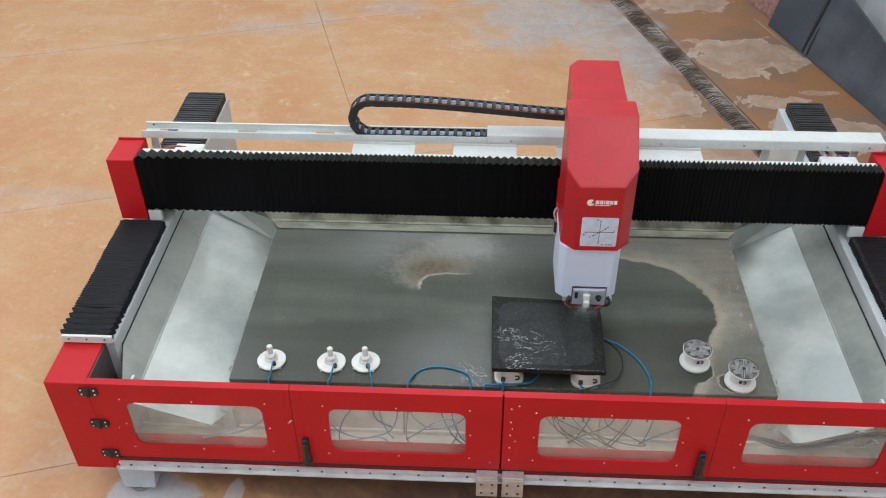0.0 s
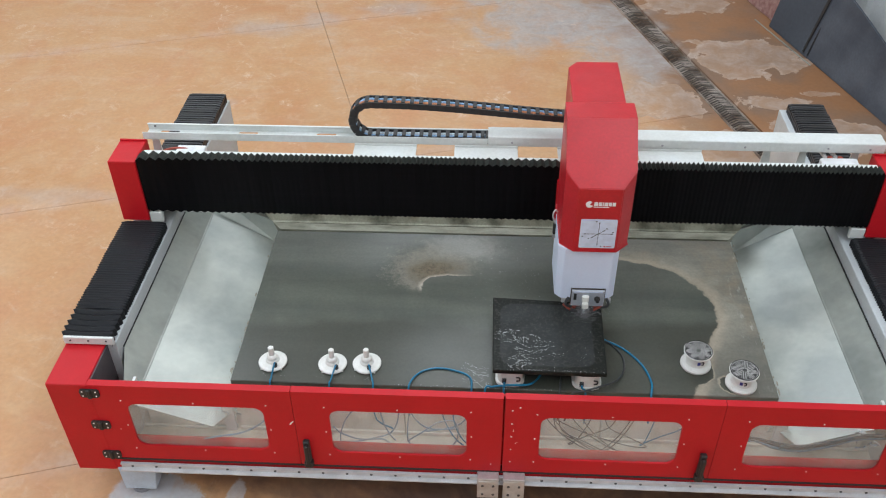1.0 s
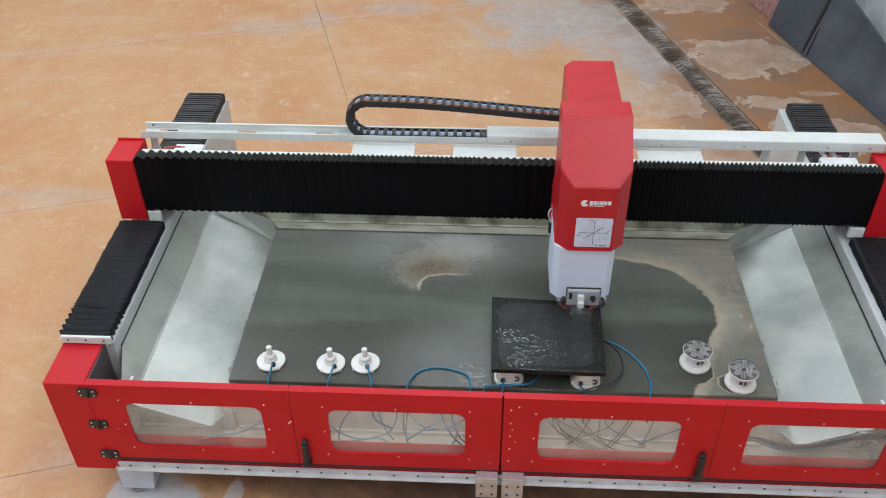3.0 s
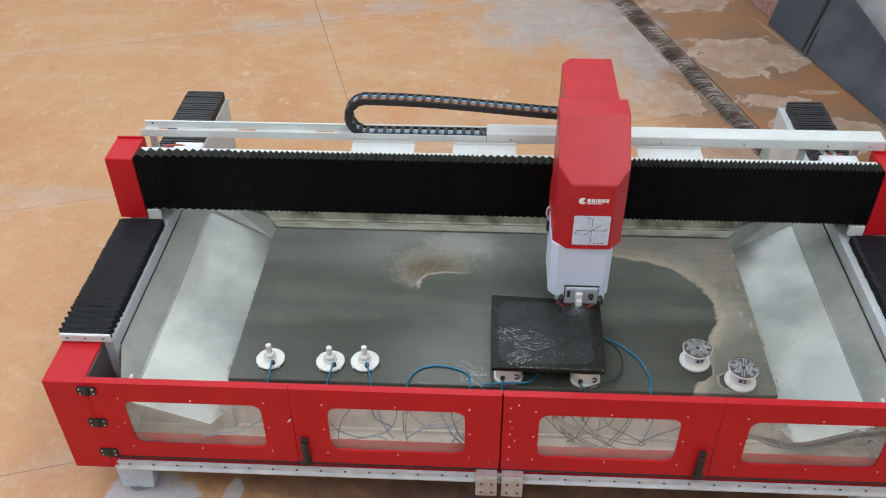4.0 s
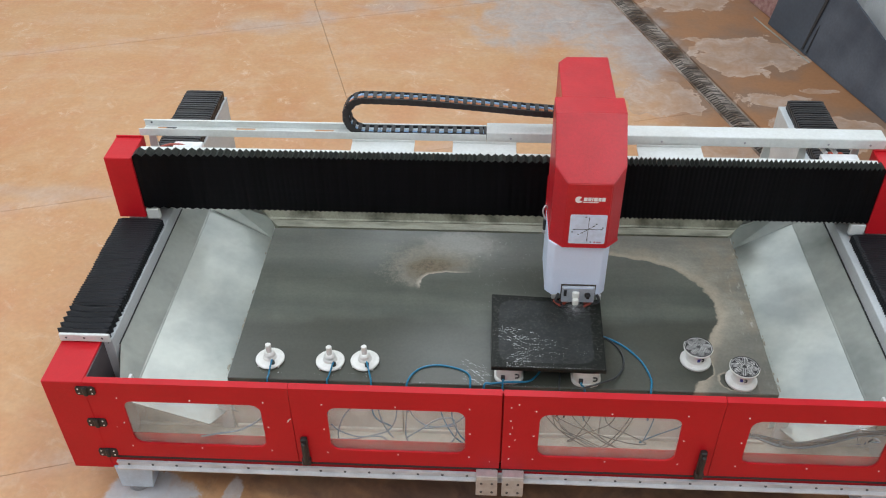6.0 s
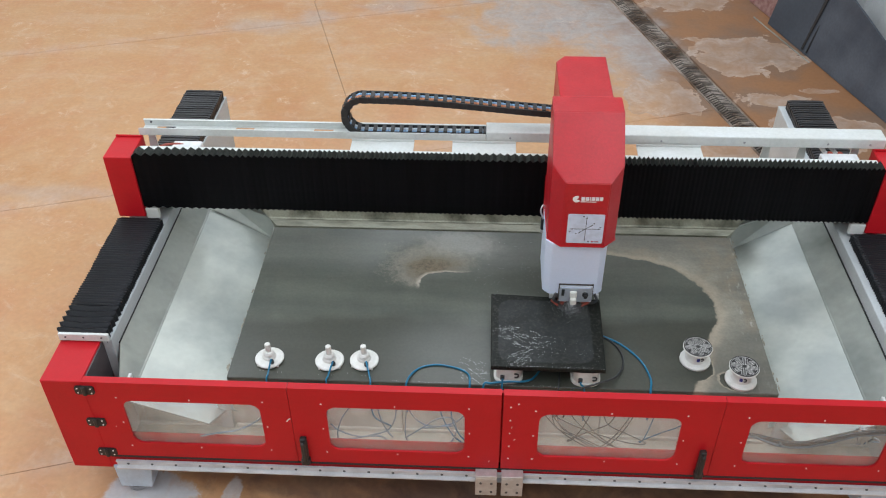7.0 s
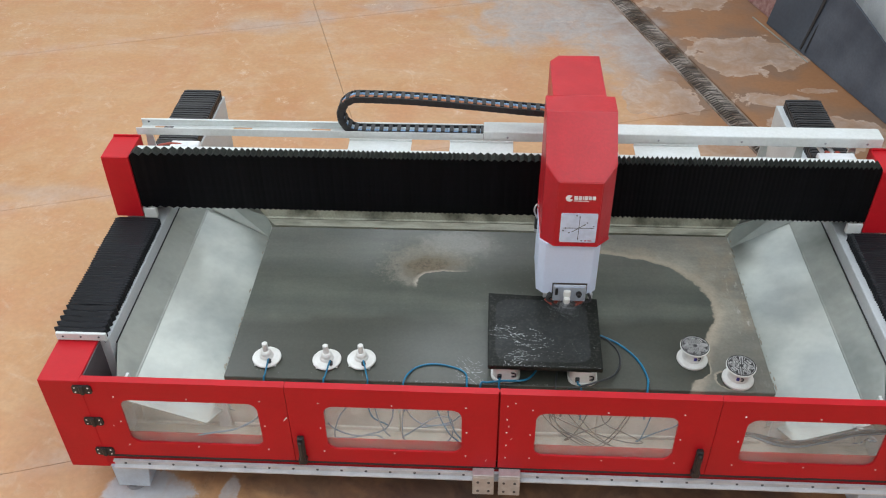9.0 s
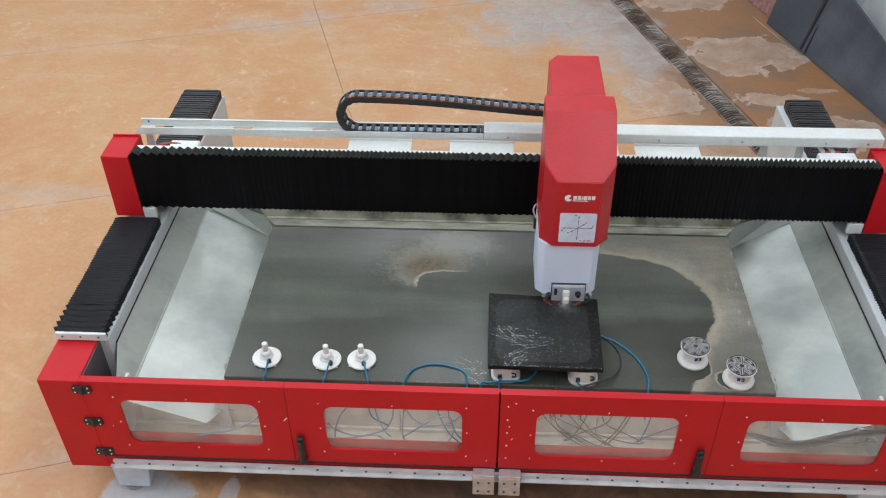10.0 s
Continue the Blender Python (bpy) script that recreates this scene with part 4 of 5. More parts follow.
def bridge():
    # beam behind the bellows
    part("bridge_beam", box(-2.26, 2.22, YG + 0.045, 1.515, 1.07, 1.446, 0.006), M_WHITE, machine, "white steel bridge beam")
    for a, b in ((-0.948, -0.560), (-0.324, 0.066), (0.310, 0.70), (0.80, 1.19)):
        bm = box(a, b, 1.47, 1.606, 1.447, 1.453, 0.002)
        box(a, b, 1.600, 1.606, 1.453, 1.466, 0.001, bm=bm)
        part("tray_tab", bm, M_WHITE, machine, "white sheet-metal tab")
    for x0, x1 in ((-2.442, -2.272), (2.225, 2.40)):
        bm = box(x0, x1, YG, 1.63, 1.003, 1.45, 0.004)
        c = part("end_cap", bm, M_RED, machine, "red box-shaped end cap of the bridge")
        part("cap_flange", box(x0 + 0.004, x1 - 0.004, 1.60, 1.612, 1.4505, 1.462, 0.001), M_RED, c)
    # carriage blocks and tray posts at both ends
    for sx in (-1, 1):
        a, b = (-2.27, -1.86) if sx < 0 else (1.86, 2.225)
        part("carriage_block", box(a, b, 1.52, 1.62, 0.96, 1.20, 0.006), M_WHITE, machine, "white carriage block")
        part("motor_plate", box(*((-2.06, -1.88) if sx < 0 else (1.90, 2.12)), 1.50, 1.58, 1.40, 1.445, 0.006), M_ALU, machine, "small metal junction block")
        for x in ((-2.25,) if sx < 0 else (1.62, 1.84, 2.16)):
            bm = prism([(x - 0.035, 1.20), (x + 0.035, 1.20), (x + 0.018, 1.452), (x - 0.018, 1.452)], "y", 1.70, 1.712)
            box(x - 0.035, x + 0.035, 1.516, 1.699, 1.20, 1.212, bm=bm)
            part("tray_post", bm, M_WHITE, machine, "white tray post")
        if sx < 0:
            part("supply_hose", tube([(-2.20, 1.52, 1.40), (-2.12, 1.535, 1.435), (-2.04, 1.54, 1.445), (-1.95, 1.54, 1.43), (-1.9, 1.54, 1.42)], 0.008), M_ORFIT, machine, "orange hose")
        else:
            for dx in (0.0, 0.06):
                part("supply_hose", tube([(1.96 + dx, 1.62, 1.41), (1.93 + dx, 1.72, 1.42), (1.90 + dx, 1.84, 1.36)], 0.013), M_ALU, machine, "pale hose with a red end")
                part("hose_end", lathe([(0.016, 0), (0.016, 0.04)], 12, at=(1.97 + dx, 1.60, 1.395)), M_ORFIT, machine)
    # cable tray: open channel on the left, covered to the right
    y0, y1 = 1.620, 1.735
    bm = prism([(y0, 1.505), (y0, 1.456), (1.688, 1.456), (1.688, 1.460), (y0 + 0.004, 1.460), (y0 + 0.004, 1.505)], "x", -2.29, -0.120)
    tr = part("cable_tray", bm, M_WHITE, machine, "white sheet-metal cable tray")
    part("tray_wall", prism([(y1 - 0.004, 1.456), (y1, 1.456), (y1, 1.506), (y1 - 0.014, 1.506), (y1 - 0.014, 1.503), (y1 - 0.004, 1.503)], "x", -2.29, -0.120), M_WHITE, tr, "back wall of the tray")
    for a, b, c in ((-2.29, -1.89, -2.145), (-1.89, -1.39, -1.640), (-1.39, -0.12, -1.140)):
        bm = plate_with_hole(a, b, -y1 + 0.0045, -1.6885, round_rect(c - 0.062, c + 0.062, -1.722, -1.700, 0.009), 1.456, 1.460)
        bm.transform(Matrix.Rotation(radians(90), 4, "X"))
        part("tray_floor", bm, M_WHITE, tr, "slotted strip of the tray floor")
    dot = mesh_of(lathe([(0.007, 0.0), (0.007, 0.003), (0.004, 0.004)], 10), "rivet", M_BOLT)
    o = part("rivet", dot, None, tr)
    o.matrix_basis = pose(-2.245, y1 - 0.0042, 1.485, 90)
    bm = prism([(y0 - 0.004, 1.456), (y0 - 0.004, 1.520), (y0 + 0.004, 1.524), (y1, 1.524), (y1, 1.456)], "x", -0.118, 2.29, bev=0.003)
    cv = part("tray_cover", bm, M_WHITE, machine, "white cover over the cable tray")
    dot = mesh_of(lathe([(0.007, 0.0), (0.007, 0.003), (0.004, 0.004)], 10), "screw", M_BRASS)
    for x in (0.03, 0.95, 1.45, 1.95, 2.2):
        o = part("screw", dot, None, cv)
        o.matrix_basis = pose(x, y0 - 0.0042, 1.485, 90)
    for a, b in ((-2.268, -2.185), (2.130, 2.222)):
        part("wiper_bracket", box(a, b, 1.375, 1.405, 0.985, 1.062, 0.004), M_WHITE, machine, "small white wiper bracket")
    # bellows on both sides of the head, fold by fold
    for name, n, side in (("bridge_bellows", 72, -1), ("bridge_bellows", 60, 1)):
        bel = part(name, box(*((-2.27, 0.30) if side < 0 else (0.62, 2.225)), YG + 0.03, YG + 0.044, 1.09, 1.445), M_BELLOWS, machine,
                   "black pleated bellows along the bridge")
        fixed = -2.268 if side < 0 else 2.222
        pitch = (abs(HX0 - 0.15 * -side * -1 - fixed)) / n
        me = pleat_mesh("pleat", 0.0225 if side < 0 else 0.0150, YG + 0.012, YG + 0.085, 1.083, 1.456, 0.024)
        wide = pleat_mesh("pleat", 0.032, YG + 0.012, YG + 0.085, 1.083, 1.456, 0.026) if side < 0 else me
        # the folds hang wider at the far end and beside the head than between
        room_i = [(0.75 + 0.95 * math.exp(-i / 11.0) + (0.45 if i > n * 0.86 else 0.0)) if side < 0 else 1.0 for i in range(n)]
        for i in range(n):
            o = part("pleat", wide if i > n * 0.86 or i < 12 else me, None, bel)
            g = (sum(room_i[:i]) + room_i[i] / 2) / sum(room_i)
            wob = 0.0015 * math.sin(i * 7.3)
            z = 0.0012 * math.sin(i * 3.7 + side)
            MOVERS.append((o, lambda hx, g=g, side=side, fixed=fixed, wob=wob, z=z, i=i:
                           pose(fixed + g * (hx + side * 0.155 - fixed) + wob, 0, z, 0, 0, 0)))
    # bellows over the side rails
    for sx in (-1, 1):
        a, b = (-2.432, -2.175) if sx < 0 else (2.152, 2.388)
        for y0, y1, n in ((0.312, 1.352, 44), (1.64, 2.975, 42)):
            near = y0 < 1
            m = M_FBELL if near else M_RBELL
            bel = part("rail_bellows", box(a + 0.014, b - 0.014, y0, y1, 0.957, 0.994), m, machine, "black pleated bellows over the side rail")

            def rail_pleat(w, high, wide, sag):
                """One fold across the rail: rise over the top, teeth at the sides."""
                bm = bmesh.new()
                rings = []
                for yy, o in ((-w * 0.54, 0.0), (-w * 0.08, 1.0), (w * 0.04, 1.0), (w * 0.54, 0.0)) if near else ((-w * 0.54, -0.6), (-w * 0.44, 0.9), (w * 0.10, 1.0), (w * 0.42, -0.6)):
                    zt, q = ZB - 0.014 + o * high, o * wide
                    rings.append([bm.verts.new(p) for p in ((a - q, yy, 0.945), (a - q, yy, zt - 0.006), (a + 0.012, yy, zt), ((a + b) / 2, yy + sag, zt - (0.003 if near else 0.0)),
                                                            (b - 0.012, yy, zt), (b + q, yy, zt - 0.006), (b + q, yy, 0.925))])
                for r, t in zip(rings, rings[1:]):
                    for k in range(6):
                        bm.faces.new((r[k], r[k + 1], t[k + 1], t[k]))
                return mesh_of(bm, "pleat", m)
            slack = 5 if near else 0               # the last folds before the end plate hang open
            w1 = 0.044
            w = (y1 - y0 - slack * w1) / (n - slack)
            tight = rail_pleat(w, 0.0035 if near else 0.022, 0.017 if near else 0.015, 0.003 if near else 0.0)
            loose = rail_pleat(w1, 0.014, 0.016, -0.008)
            for i in range(n):
                o = part("pleat", loose if i < slack else tight, None, bel)
                yy = y0 + (i + 0.5) * w1 if i < slack else y0 + slack * w1 + (i - slack + 0.5) * w
                dip = 0.0025 * math.sin(i * 0.31 + sx) if near else 0.0
                o.matrix_basis = pose(0.0015 * math.sin(i * 5.1), yy, (0.0003 if near else 0.0012) * math.sin(i * 2.3) + dip)


def clip_below(bm, co, no):
    r = bmesh.ops.bisect_plane(bm, geom=bm.verts[:] + bm.edges[:] + bm.faces[:], plane_co=co, plane_no=no, clear_outer=True)
    es = [e for e in r["geom_cut"] if isinstance(e, bmesh.types.BMEdge)]
    bmesh.ops.contextual_create(bm, geom=es)


def head():
    """Cutting head: all parts in the place they have at the start, keyed together by their cover."""
    x0, x1 = 0.298, 0.664
    c = 0.068
    bm = prism([(x0 + c, 0.68), (x1 - c, 0.68), (x1, 0.68 + c), (x1, 1.105), (x0, 1.105), (x0, 0.68 + c)], "z", 1.393, 2.07)
    clip_below(bm, (0, 0.68, 1.806), (0, -1, 1))
    bmesh.ops.bevel(bm, geom=[e for e in bm.edges], offset=0.004, segments=2, affect="EDGES")
    bm.transform(Matrix.Translation((-HX0, 0, 0)))
    cover = part("head_cover", bm, M_REDF, machine, "red sheet-metal head cover with a sloping front")
    MOVERS.append((cover, lambda hx: pose(hx, 0, 0)))

    def on(name, bm, m, label="", smooth=False):
        bm.transform(Matrix.Translation((-HX0, 0, 0)))
        return part(name, bm, m, cover, label, smooth)
    # rear housing
    bm = prism([(0.337, 1.106), (0.621, 1.106), (0.621, 1.568), (0.385, 1.568), (0.337, 1.50)], "z", 1.42, 2.068, bev=0.004)
    on("rear_housing", bm, M_REDF, "red rear motor housing")
    on("side_skirt", box(0.312, 0.65, 1.107, YG - 0.03, 1.03, 1.415, 0.004), M_RED, "red skirt towards the bridge")
    on("saddle", box(0.345, 0.61, YG - 0.028, 1.46, 1.475, 1.60, 0.004), M_RED)
    # ram
    k = 0.036
    bm = prism([(0.292 + k, 0.70), (0.628 - k, 0.70), (0.628, 0.70 + k), (0.628, 1.02), (0.292, 1.02), (0.292, 0.70 + k)], "z", 1.03, 1.392, bev=0.003)
    on("ram", bm, M_RAM, "pale grey vertical ram")
    # control plate with connector at the lower front
    # dark sheet that outlines the connection plate
    on("plate_recess", box(0.381, 0.575, 0.694, 0.699, 1.035, 1.112, 0.001), M_DARK, "dark sheet behind the connection plate")
    pl = on("front_plate", box(0.386, 0.570, 0.682, 0.694, 0.990, 1.106, 0.003), M_PLATE, "grey metal connection plate")
    bm = box(0.444, 0.484, 0.662, 0.682, 1.030, 1.078, 0.006)
    box(0.446, 0.482, 0.645, 0.670, 0.995, 1.038, 0.007, bm=bm)
    on("plug", bm, M_CUP, "white cable plug")
    bm = lathe([(0.017, 0.0), (0.017, 0.012), (0.010, 0.014), (0.010, 0.03)], 16)
    bm.transform(Matrix.Translation((0.531, 0.684, 1.05)) @ Matrix.Rotation(radians(90), 4, "X"))
    on("valve_knob", bm, M_BLACK, "black valve knob")
    for x in (0.393, 0.563):
        for z in (0.998, 1.098):
            b3 = lathe([(0.0035, 0.0), (0.0035, 0.002)], 8)
            b3.transform(Matrix.Translation((x, 0.682, z)) @ Matrix.Rotation(radians(90), 4, "X"))
            on("plate_screw", b3, M_STEEL)
    on("switch", box(0.398, 0.414, 0.674, 0.682, 1.04, 1.085, 0.002), M_BLACK, "black switch")
    on("label_strip", box(0.392, 0.560, 0.6805, 0.682, 1.092, 1.101), M_LABEL)
    # spindle nose, tool and water jets
    on("spindle_nose", lathe([(0.10, 0.10), (0.10, 0.045), (0.055, 0.02), (0.035, 0.0)][::-1], 28, at=(0.470, 0.80, 0.95)), M_STEEL, "steel spindle nose")
    on("milling_tool", lathe([(0.018, 0.0), (0.018, 0.05)], 16, at=(0.470, 0.80, 0.912)), M_BRASS, "cutting tool on the slab")
    for x, y, dx in ((0.372, 0.70, 0.05), (0.585, 0.70, -0.05), (0.40, 0.72, 0.035), (0.555, 0.71, -0.03)):
        on("jet_pipe", tube([(x, y, 1.04), (x - dx * 0.3, y - 0.01, 1.0), (x + dx * 0.2, y, 0.97), (x + dx, y + 0.05, 0.945)], 0.008), M_HOSED, "dark jet pipe")
        b2 = box(-0.02, 0.02, -0.011, 0.011, -0.011, 0.011, 0.004)
        b2.transform(Matrix.Translation((x + dx * 0.6, y + 0.02, 0.958)) @ Matrix.Rotation(radians(35 if dx > 0 else -35), 4, "Y"))
        on("jet_nozzle", b2, M_ORFIT, "red jet nozzle")
    for p, q in (((0.345, 0.700, 0.985), (0.385, 0.690, 0.955)), ((0.565, 0.700, 0.985), (0.520, 0.690, 0.953))):
        P, Q = Vector(p), Vector(q)
        on("jet_nozzle", tube([P, P.lerp(Q, 0.5), Q], 0.0065), M_ORFIT, "red jet nozzle")
        on("jet_pipe", tube([Q, Q.lerp(Vector((0.45, 0.71, 0.92)), 0.3), Q.lerp(Vector((0.45, 0.71, 0.92)), 0.6)], 0.007), M_HOSED, "dark jet pipe")
    for x in (0.345, 0.60):
        on("side_lug", box(x - 0.012, x + 0.012, 0.70, 0.72, 0.995, 1.03, 0.003), M_STEEL)
    # label with the axes
    a, b, z0, z1 = 0.393, 0.586, 1.420, 1.612
    lab = on("axis_label", prism(round_rect(a, b, z0, z1, 0.008), "y", 0.6775, 0.6795), M_LABEL, "white label with black axis arrows")
    bm = bmesh.new()
    xm, zm = (a + b) / 2 + 0.002, (z0 + z1) / 2
    for p, q in (((a + 0.018, zm - 0.001), (b - 0.016, zm + 0.001)), ((xm - 0.001, z0 + 0.018), (xm + 0.001, z1 - 0.016)), ((xm - 0.038, zm - 0.028), (xm + 0.036, zm + 0.028))):
        d = (Vector(q) - Vector(p)).normalized()
        s = Vector((-d.y, d.x)) * 0.0012
        P, Q = Vector(p), Vector(q)
        prism([tuple(P - s), tuple(Q - s), tuple(Q + s), tuple(P + s)], "y", 0.6765, 0.6775, bm=bm)
        for T, w in ((Q, 1), (P, -1)):
            h = T - d * w * 0.012
            prism([tuple(T), tuple(h + s * 3), tuple(h - s * 3)], "y", 0.6763, 0.6775, bm=bm)
    for x, z in ((a + 0.016, zm - 0.018), (b - 0.018, zm + 0.012), (xm - 0.016, z1 - 0.014), (xm + 0.02, z0 + 0.012), (xm - 0.05, zm - 0.032), (xm + 0.042, zm + 0.036)):
        box(x - 0.004, x + 0.004, 0.6765, 0.6775, z - 0.003, z + 0.003, bm=bm)
    on("axis_print", bm, M_PRINT, "black printed axes")
    bm = box(b - 0.045, b - 0.02, 0.6765, 0.6775, z0 + 0.010, z0 + 0.014)
    box(b - 0.058, b - 0.050, 0.6765, 0.6775, z0 + 0.008, z0 + 0.016, bm=bm)
    on("label_mark", bm, M_PRINTR)
    # maker's mark: a notched disc, a bold bar and a thin bar
    bm = bmesh.new()
    cx, cz, r = 0.428, 1.708, 0.020
    prism([(cx + r * math.cos(radians(t)), cz + r * math.sin(radians(t))) for t in range(50, 341, 15)] + [(cx, cz - 0.004)], "y", 0.6775, 0.6795, bm=bm)
    for i, w in enumerate((0.019, 0.017, 0.006, 0.019, 0.016, 0.017)):
        x = 0.452 + sum((0.019, 0.017, 0.006, 0.019, 0.016, 0.017)[:i]) + 0.0035 * i
        box(x, x + w, 0.6775, 0.6795, 1.700, 1.722, bm=bm)
    box(0.450, 0.530, 0.6775, 0.6795, 1.690, 1.694, bm=bm)
    on("maker_mark", bm, M_PRINTW, "white maker's mark")
    # lock at the side
    b2 = lathe([(0.013, 0.0), (0.013, 0.07)], 14, at=(0.289, 0.98, 1.28))
    on("side_valve", b2, M_BLACK, "black and chrome side valve")
    on("valve_loop", tube([(0.289, 0.98, 1.35), (0.272, 0.985, 1.40), (0.285, 1.0, 1.43), (0.303, 1.0, 1.41)], 0.005), M_STEEL, "small steel loop")
    on("valve_end", lathe([(0.0135, 0.0), (0.0135, 0.02)], 14, at=(0.289, 0.98, 1.256)), M_STEEL)


CH_END, CH_R, CH_Y, CH_PITCH = -0.125, 0.118, 1.677, 0.0545
CH_Z0 = 1.4835                      # centre of the lower run


def chain_at(s, hx):
    """Place and slope of the chain, s metres from its fixed end, for the head's x."""
    head_end = hx - 0.13           # where the upper run enters the head
    total = CH_LEN
    x_loop = (CH_END + head_end - (total - math.pi * CH_R)) / 2
    low = CH_END - x_loop
    top = CH_Z0 + 2 * CH_R
    if s < low:
        return CH_END - s, CH_Z0, math.pi
    if s < low + math.pi * CH_R:
        a = (s - low) / CH_R
        return x_loop - CH_R * math.sin(a), CH_Z0 + CH_R - CH_R * math.cos(a), math.pi - a
    q = s - low - math.pi * CH_R
    span = total - low - math.pi * CH_R
    f = min(q / span, 1.2)
    drop = 0.075
    z = top - drop * (f * f * (3 - 2 * f) * 0.55 + f * 0.45 if f < 1 else 1.0) + 0.012 * math.sin(min(f, 1) * math.pi)
    dz = -drop * (6 * f * (1 - f) * 0.55 + 0.45) / span if f < 1 else 0.0
    return x_loop + q, z, math.atan2(dz, 1.0)


CH_LEN = (CH_END - -0.832) + math.pi * CH_R + (HX0 - 0.13 + 0.832)


def chain():
    ch = part("cable_chain", box(-0.135, -0.112, CH_Y - 0.042, CH_Y + 0.042, CH_Z0 - 0.025, CH_Z0 + 0.025, 0.003), M_CHAIN, machine,
              "black plastic cable chain with orange and blue cables")
    w, h, p = 0.045, 0.022, CH_PITCH
    bm = bmesh.new()
    for sy in (-1, 1):
        ya, yb = (w - 0.008, w) if sy > 0 else (-w, -w + 0.008)
        box(-p * 0.56, p * 0.56, ya, yb, -h, h, 0.004, bm=bm)
    for sz in (-1, 1):
        box(-p * 0.22, p * 0.22, -w + 0.008, w - 0.008, sz * h - 0.004, sz * h + 0.004, 0.001, bm=bm)
    link = mesh_of(bm, "chain_link", M_CHAIN)

    def strand(y, z, r, m):
        b2 = bmesh.new()
        bmesh.ops.create_cone(b2, cap_ends=True, segments=8, radius1=r, radius2=r, depth=p * 1.12,
                              matrix=Matrix.Translation((0, y, z)) @ Matrix.Rotation(radians(90), 4, "Y"))
        return mesh_of(b2, "cable_piece", m, True)
    # outer side (away from the loop's centre) is -z on the lower run
    strands = [strand(-0.014, 0.006, 0.013, M_ORANGE), strand(0.020, 0.008, 0.007, M_BLUEC), strand(0.006, -0.010, 0.010, M_PALEC), strand(-0.022, -0.012, 0.008, M_BLUEC)]
    n = int(CH_LEN / p) + 1
    for i in range(n):
        s = (i + 0.5) * p

        def f(hx, s=s):
            x, z, a = chain_at(s, hx)
            return pose(x, CH_Y, z) @ Matrix.Rotation(-a, 4, "Y")
        for name, me in [("chain_link", link)] + [("cable_piece", k) for k in strands]:
            MOVERS.append((part(name, me, None, ch), f))


doors()
body()
bridge()
head()
chain()

# ---- on the table ----


def cups():
    """Suction cups, some turned over with their stem up."""
    c = tagged(empty("suction_cup"), "white suction cup turned over with its stem up", "suction cup", "suction cups on the table")
    part("flange", lathe([(0.070, 0.0), (0.080, 0.006), (0.081, 0.013), (0.077, 0.017), (0.060, 0.018), (0.040, 0.024)], 40), M_CUP, c, smooth=False)
    part("cone", lathe([(0.040, 0.0235), (0.036, 0.034), (0.031, 0.040), (0.030, 0.056), (0.026, 0.062), (0.022, 0.066)], 30), M_CUP, c)
    part("stem", lathe([(0.016, 0.064), (0.016, 0.118), (0.013, 0.122)], 20), M_CUP, c)
    part("port", lathe([(0.012, 0.0), (0.012, 0.016), (0.006, 0.018), (0.006, 0.026)], 12, at=(0.024, -0.045, 0.0185)), M_BLACK, c, "black hose port")
    for k in range(4):
        a = radians(45 + 90 * k)
        part("foot_lug", box(0.078 * math.cos(a) - 0.006, 0.078 * math.cos(a) + 0.006, 0.078 * math.sin(a) - 0.006, 0.078 * math.sin(a) + 0.006, 0.0, 0.006, 0.002), M_CUP, c)
    spots = ((-1.302, 0.366, 0), (-0.962, 0.362, 6), (-0.768, 0.372, -8))
    c.matrix_basis = pose(*spots[0][:2], ZW + 0.0005, 0, 0, spots[0][2])
    for x, y, a in spots[1:]:
        copy_thing(c, pose(x, y, ZW + 0.0005, 0, 0, a))
    u = tagged(empty("suction_cup"), "white suction cup with a ribbed black gripping face", "suction cup", "suction cups on the table")
    part("base", lathe([(0.082, 0.0), (0.085, 0.006), (0.085, 0.015), (0.078, 0.022), (0.058, 0.026)], 36), M_CUP, u)
    part("neck", lathe([(0.058, 0.025), (0.052, 0.04), (0.050, 0.075), (0.060, 0.092)], 32), M_CUP, u)
    part("head_plate", lathe([(0.060, 0.092), (0.078, 0.098), (0.080, 0.108), (0.077, 0.111)], 36), M_CUP, u)
    part("gasket", lathe([(0.0765, 0.110), (0.0765, 0.1145), (0.0715, 0.1145), (0.0715, 0.110)], 36), M_RUBBER, u, "black rubber ring")
    part("face", lathe([(0.071, 0.109), (0.071, 0.1115)], 36), M_RUBBER, u, "black rubber gripping face")
    part("face_rim", lathe([(0.0715, 0.1105), (0.0715, 0.1130), (0.0690, 0.1130), (0.0690, 0.1105)], 36), M_RIB, u)
    for k in range(8):
        a = radians(45 * k)
        for off in (-0.0045, 0.0045):
            bm = box(0.012, 0.067, off - 0.0016, off + 0.0016, 0.1112, 0.1128)
            bm.transform(Matrix.Rotation(a, 4, "Z"))
            part("face_rib", bm, M_RIB, u)
        for off in (-1, 1):                       # chevrons between the spokes
            bm = box(0.0, 0.030, -0.0013, 0.0013, 0.1112, 0.1127)
            bm.transform(Matrix.Rotation(a + radians(22.5), 4, "Z") @ Matrix.Translation((0.034, 0, 0)) @ Matrix.Rotation(radians(off * 24), 4, "Z"))
            part("face_rib", bm, M_RIB, u)
    bm = box(-0.012, 0.004, -0.0535, -0.048, 0.045, 0.065)
    part("blue_mark", bm, M_PURPLE, u, "dark blue mark")
    part("hook_mark", tube([(0.010, -0.053, 0.066), (0.022, -0.051, 0.064), (0.022, -0.051, 0.050), (0.012, -0.053, 0.046)], 0.003, 6), M_PRINT, u)
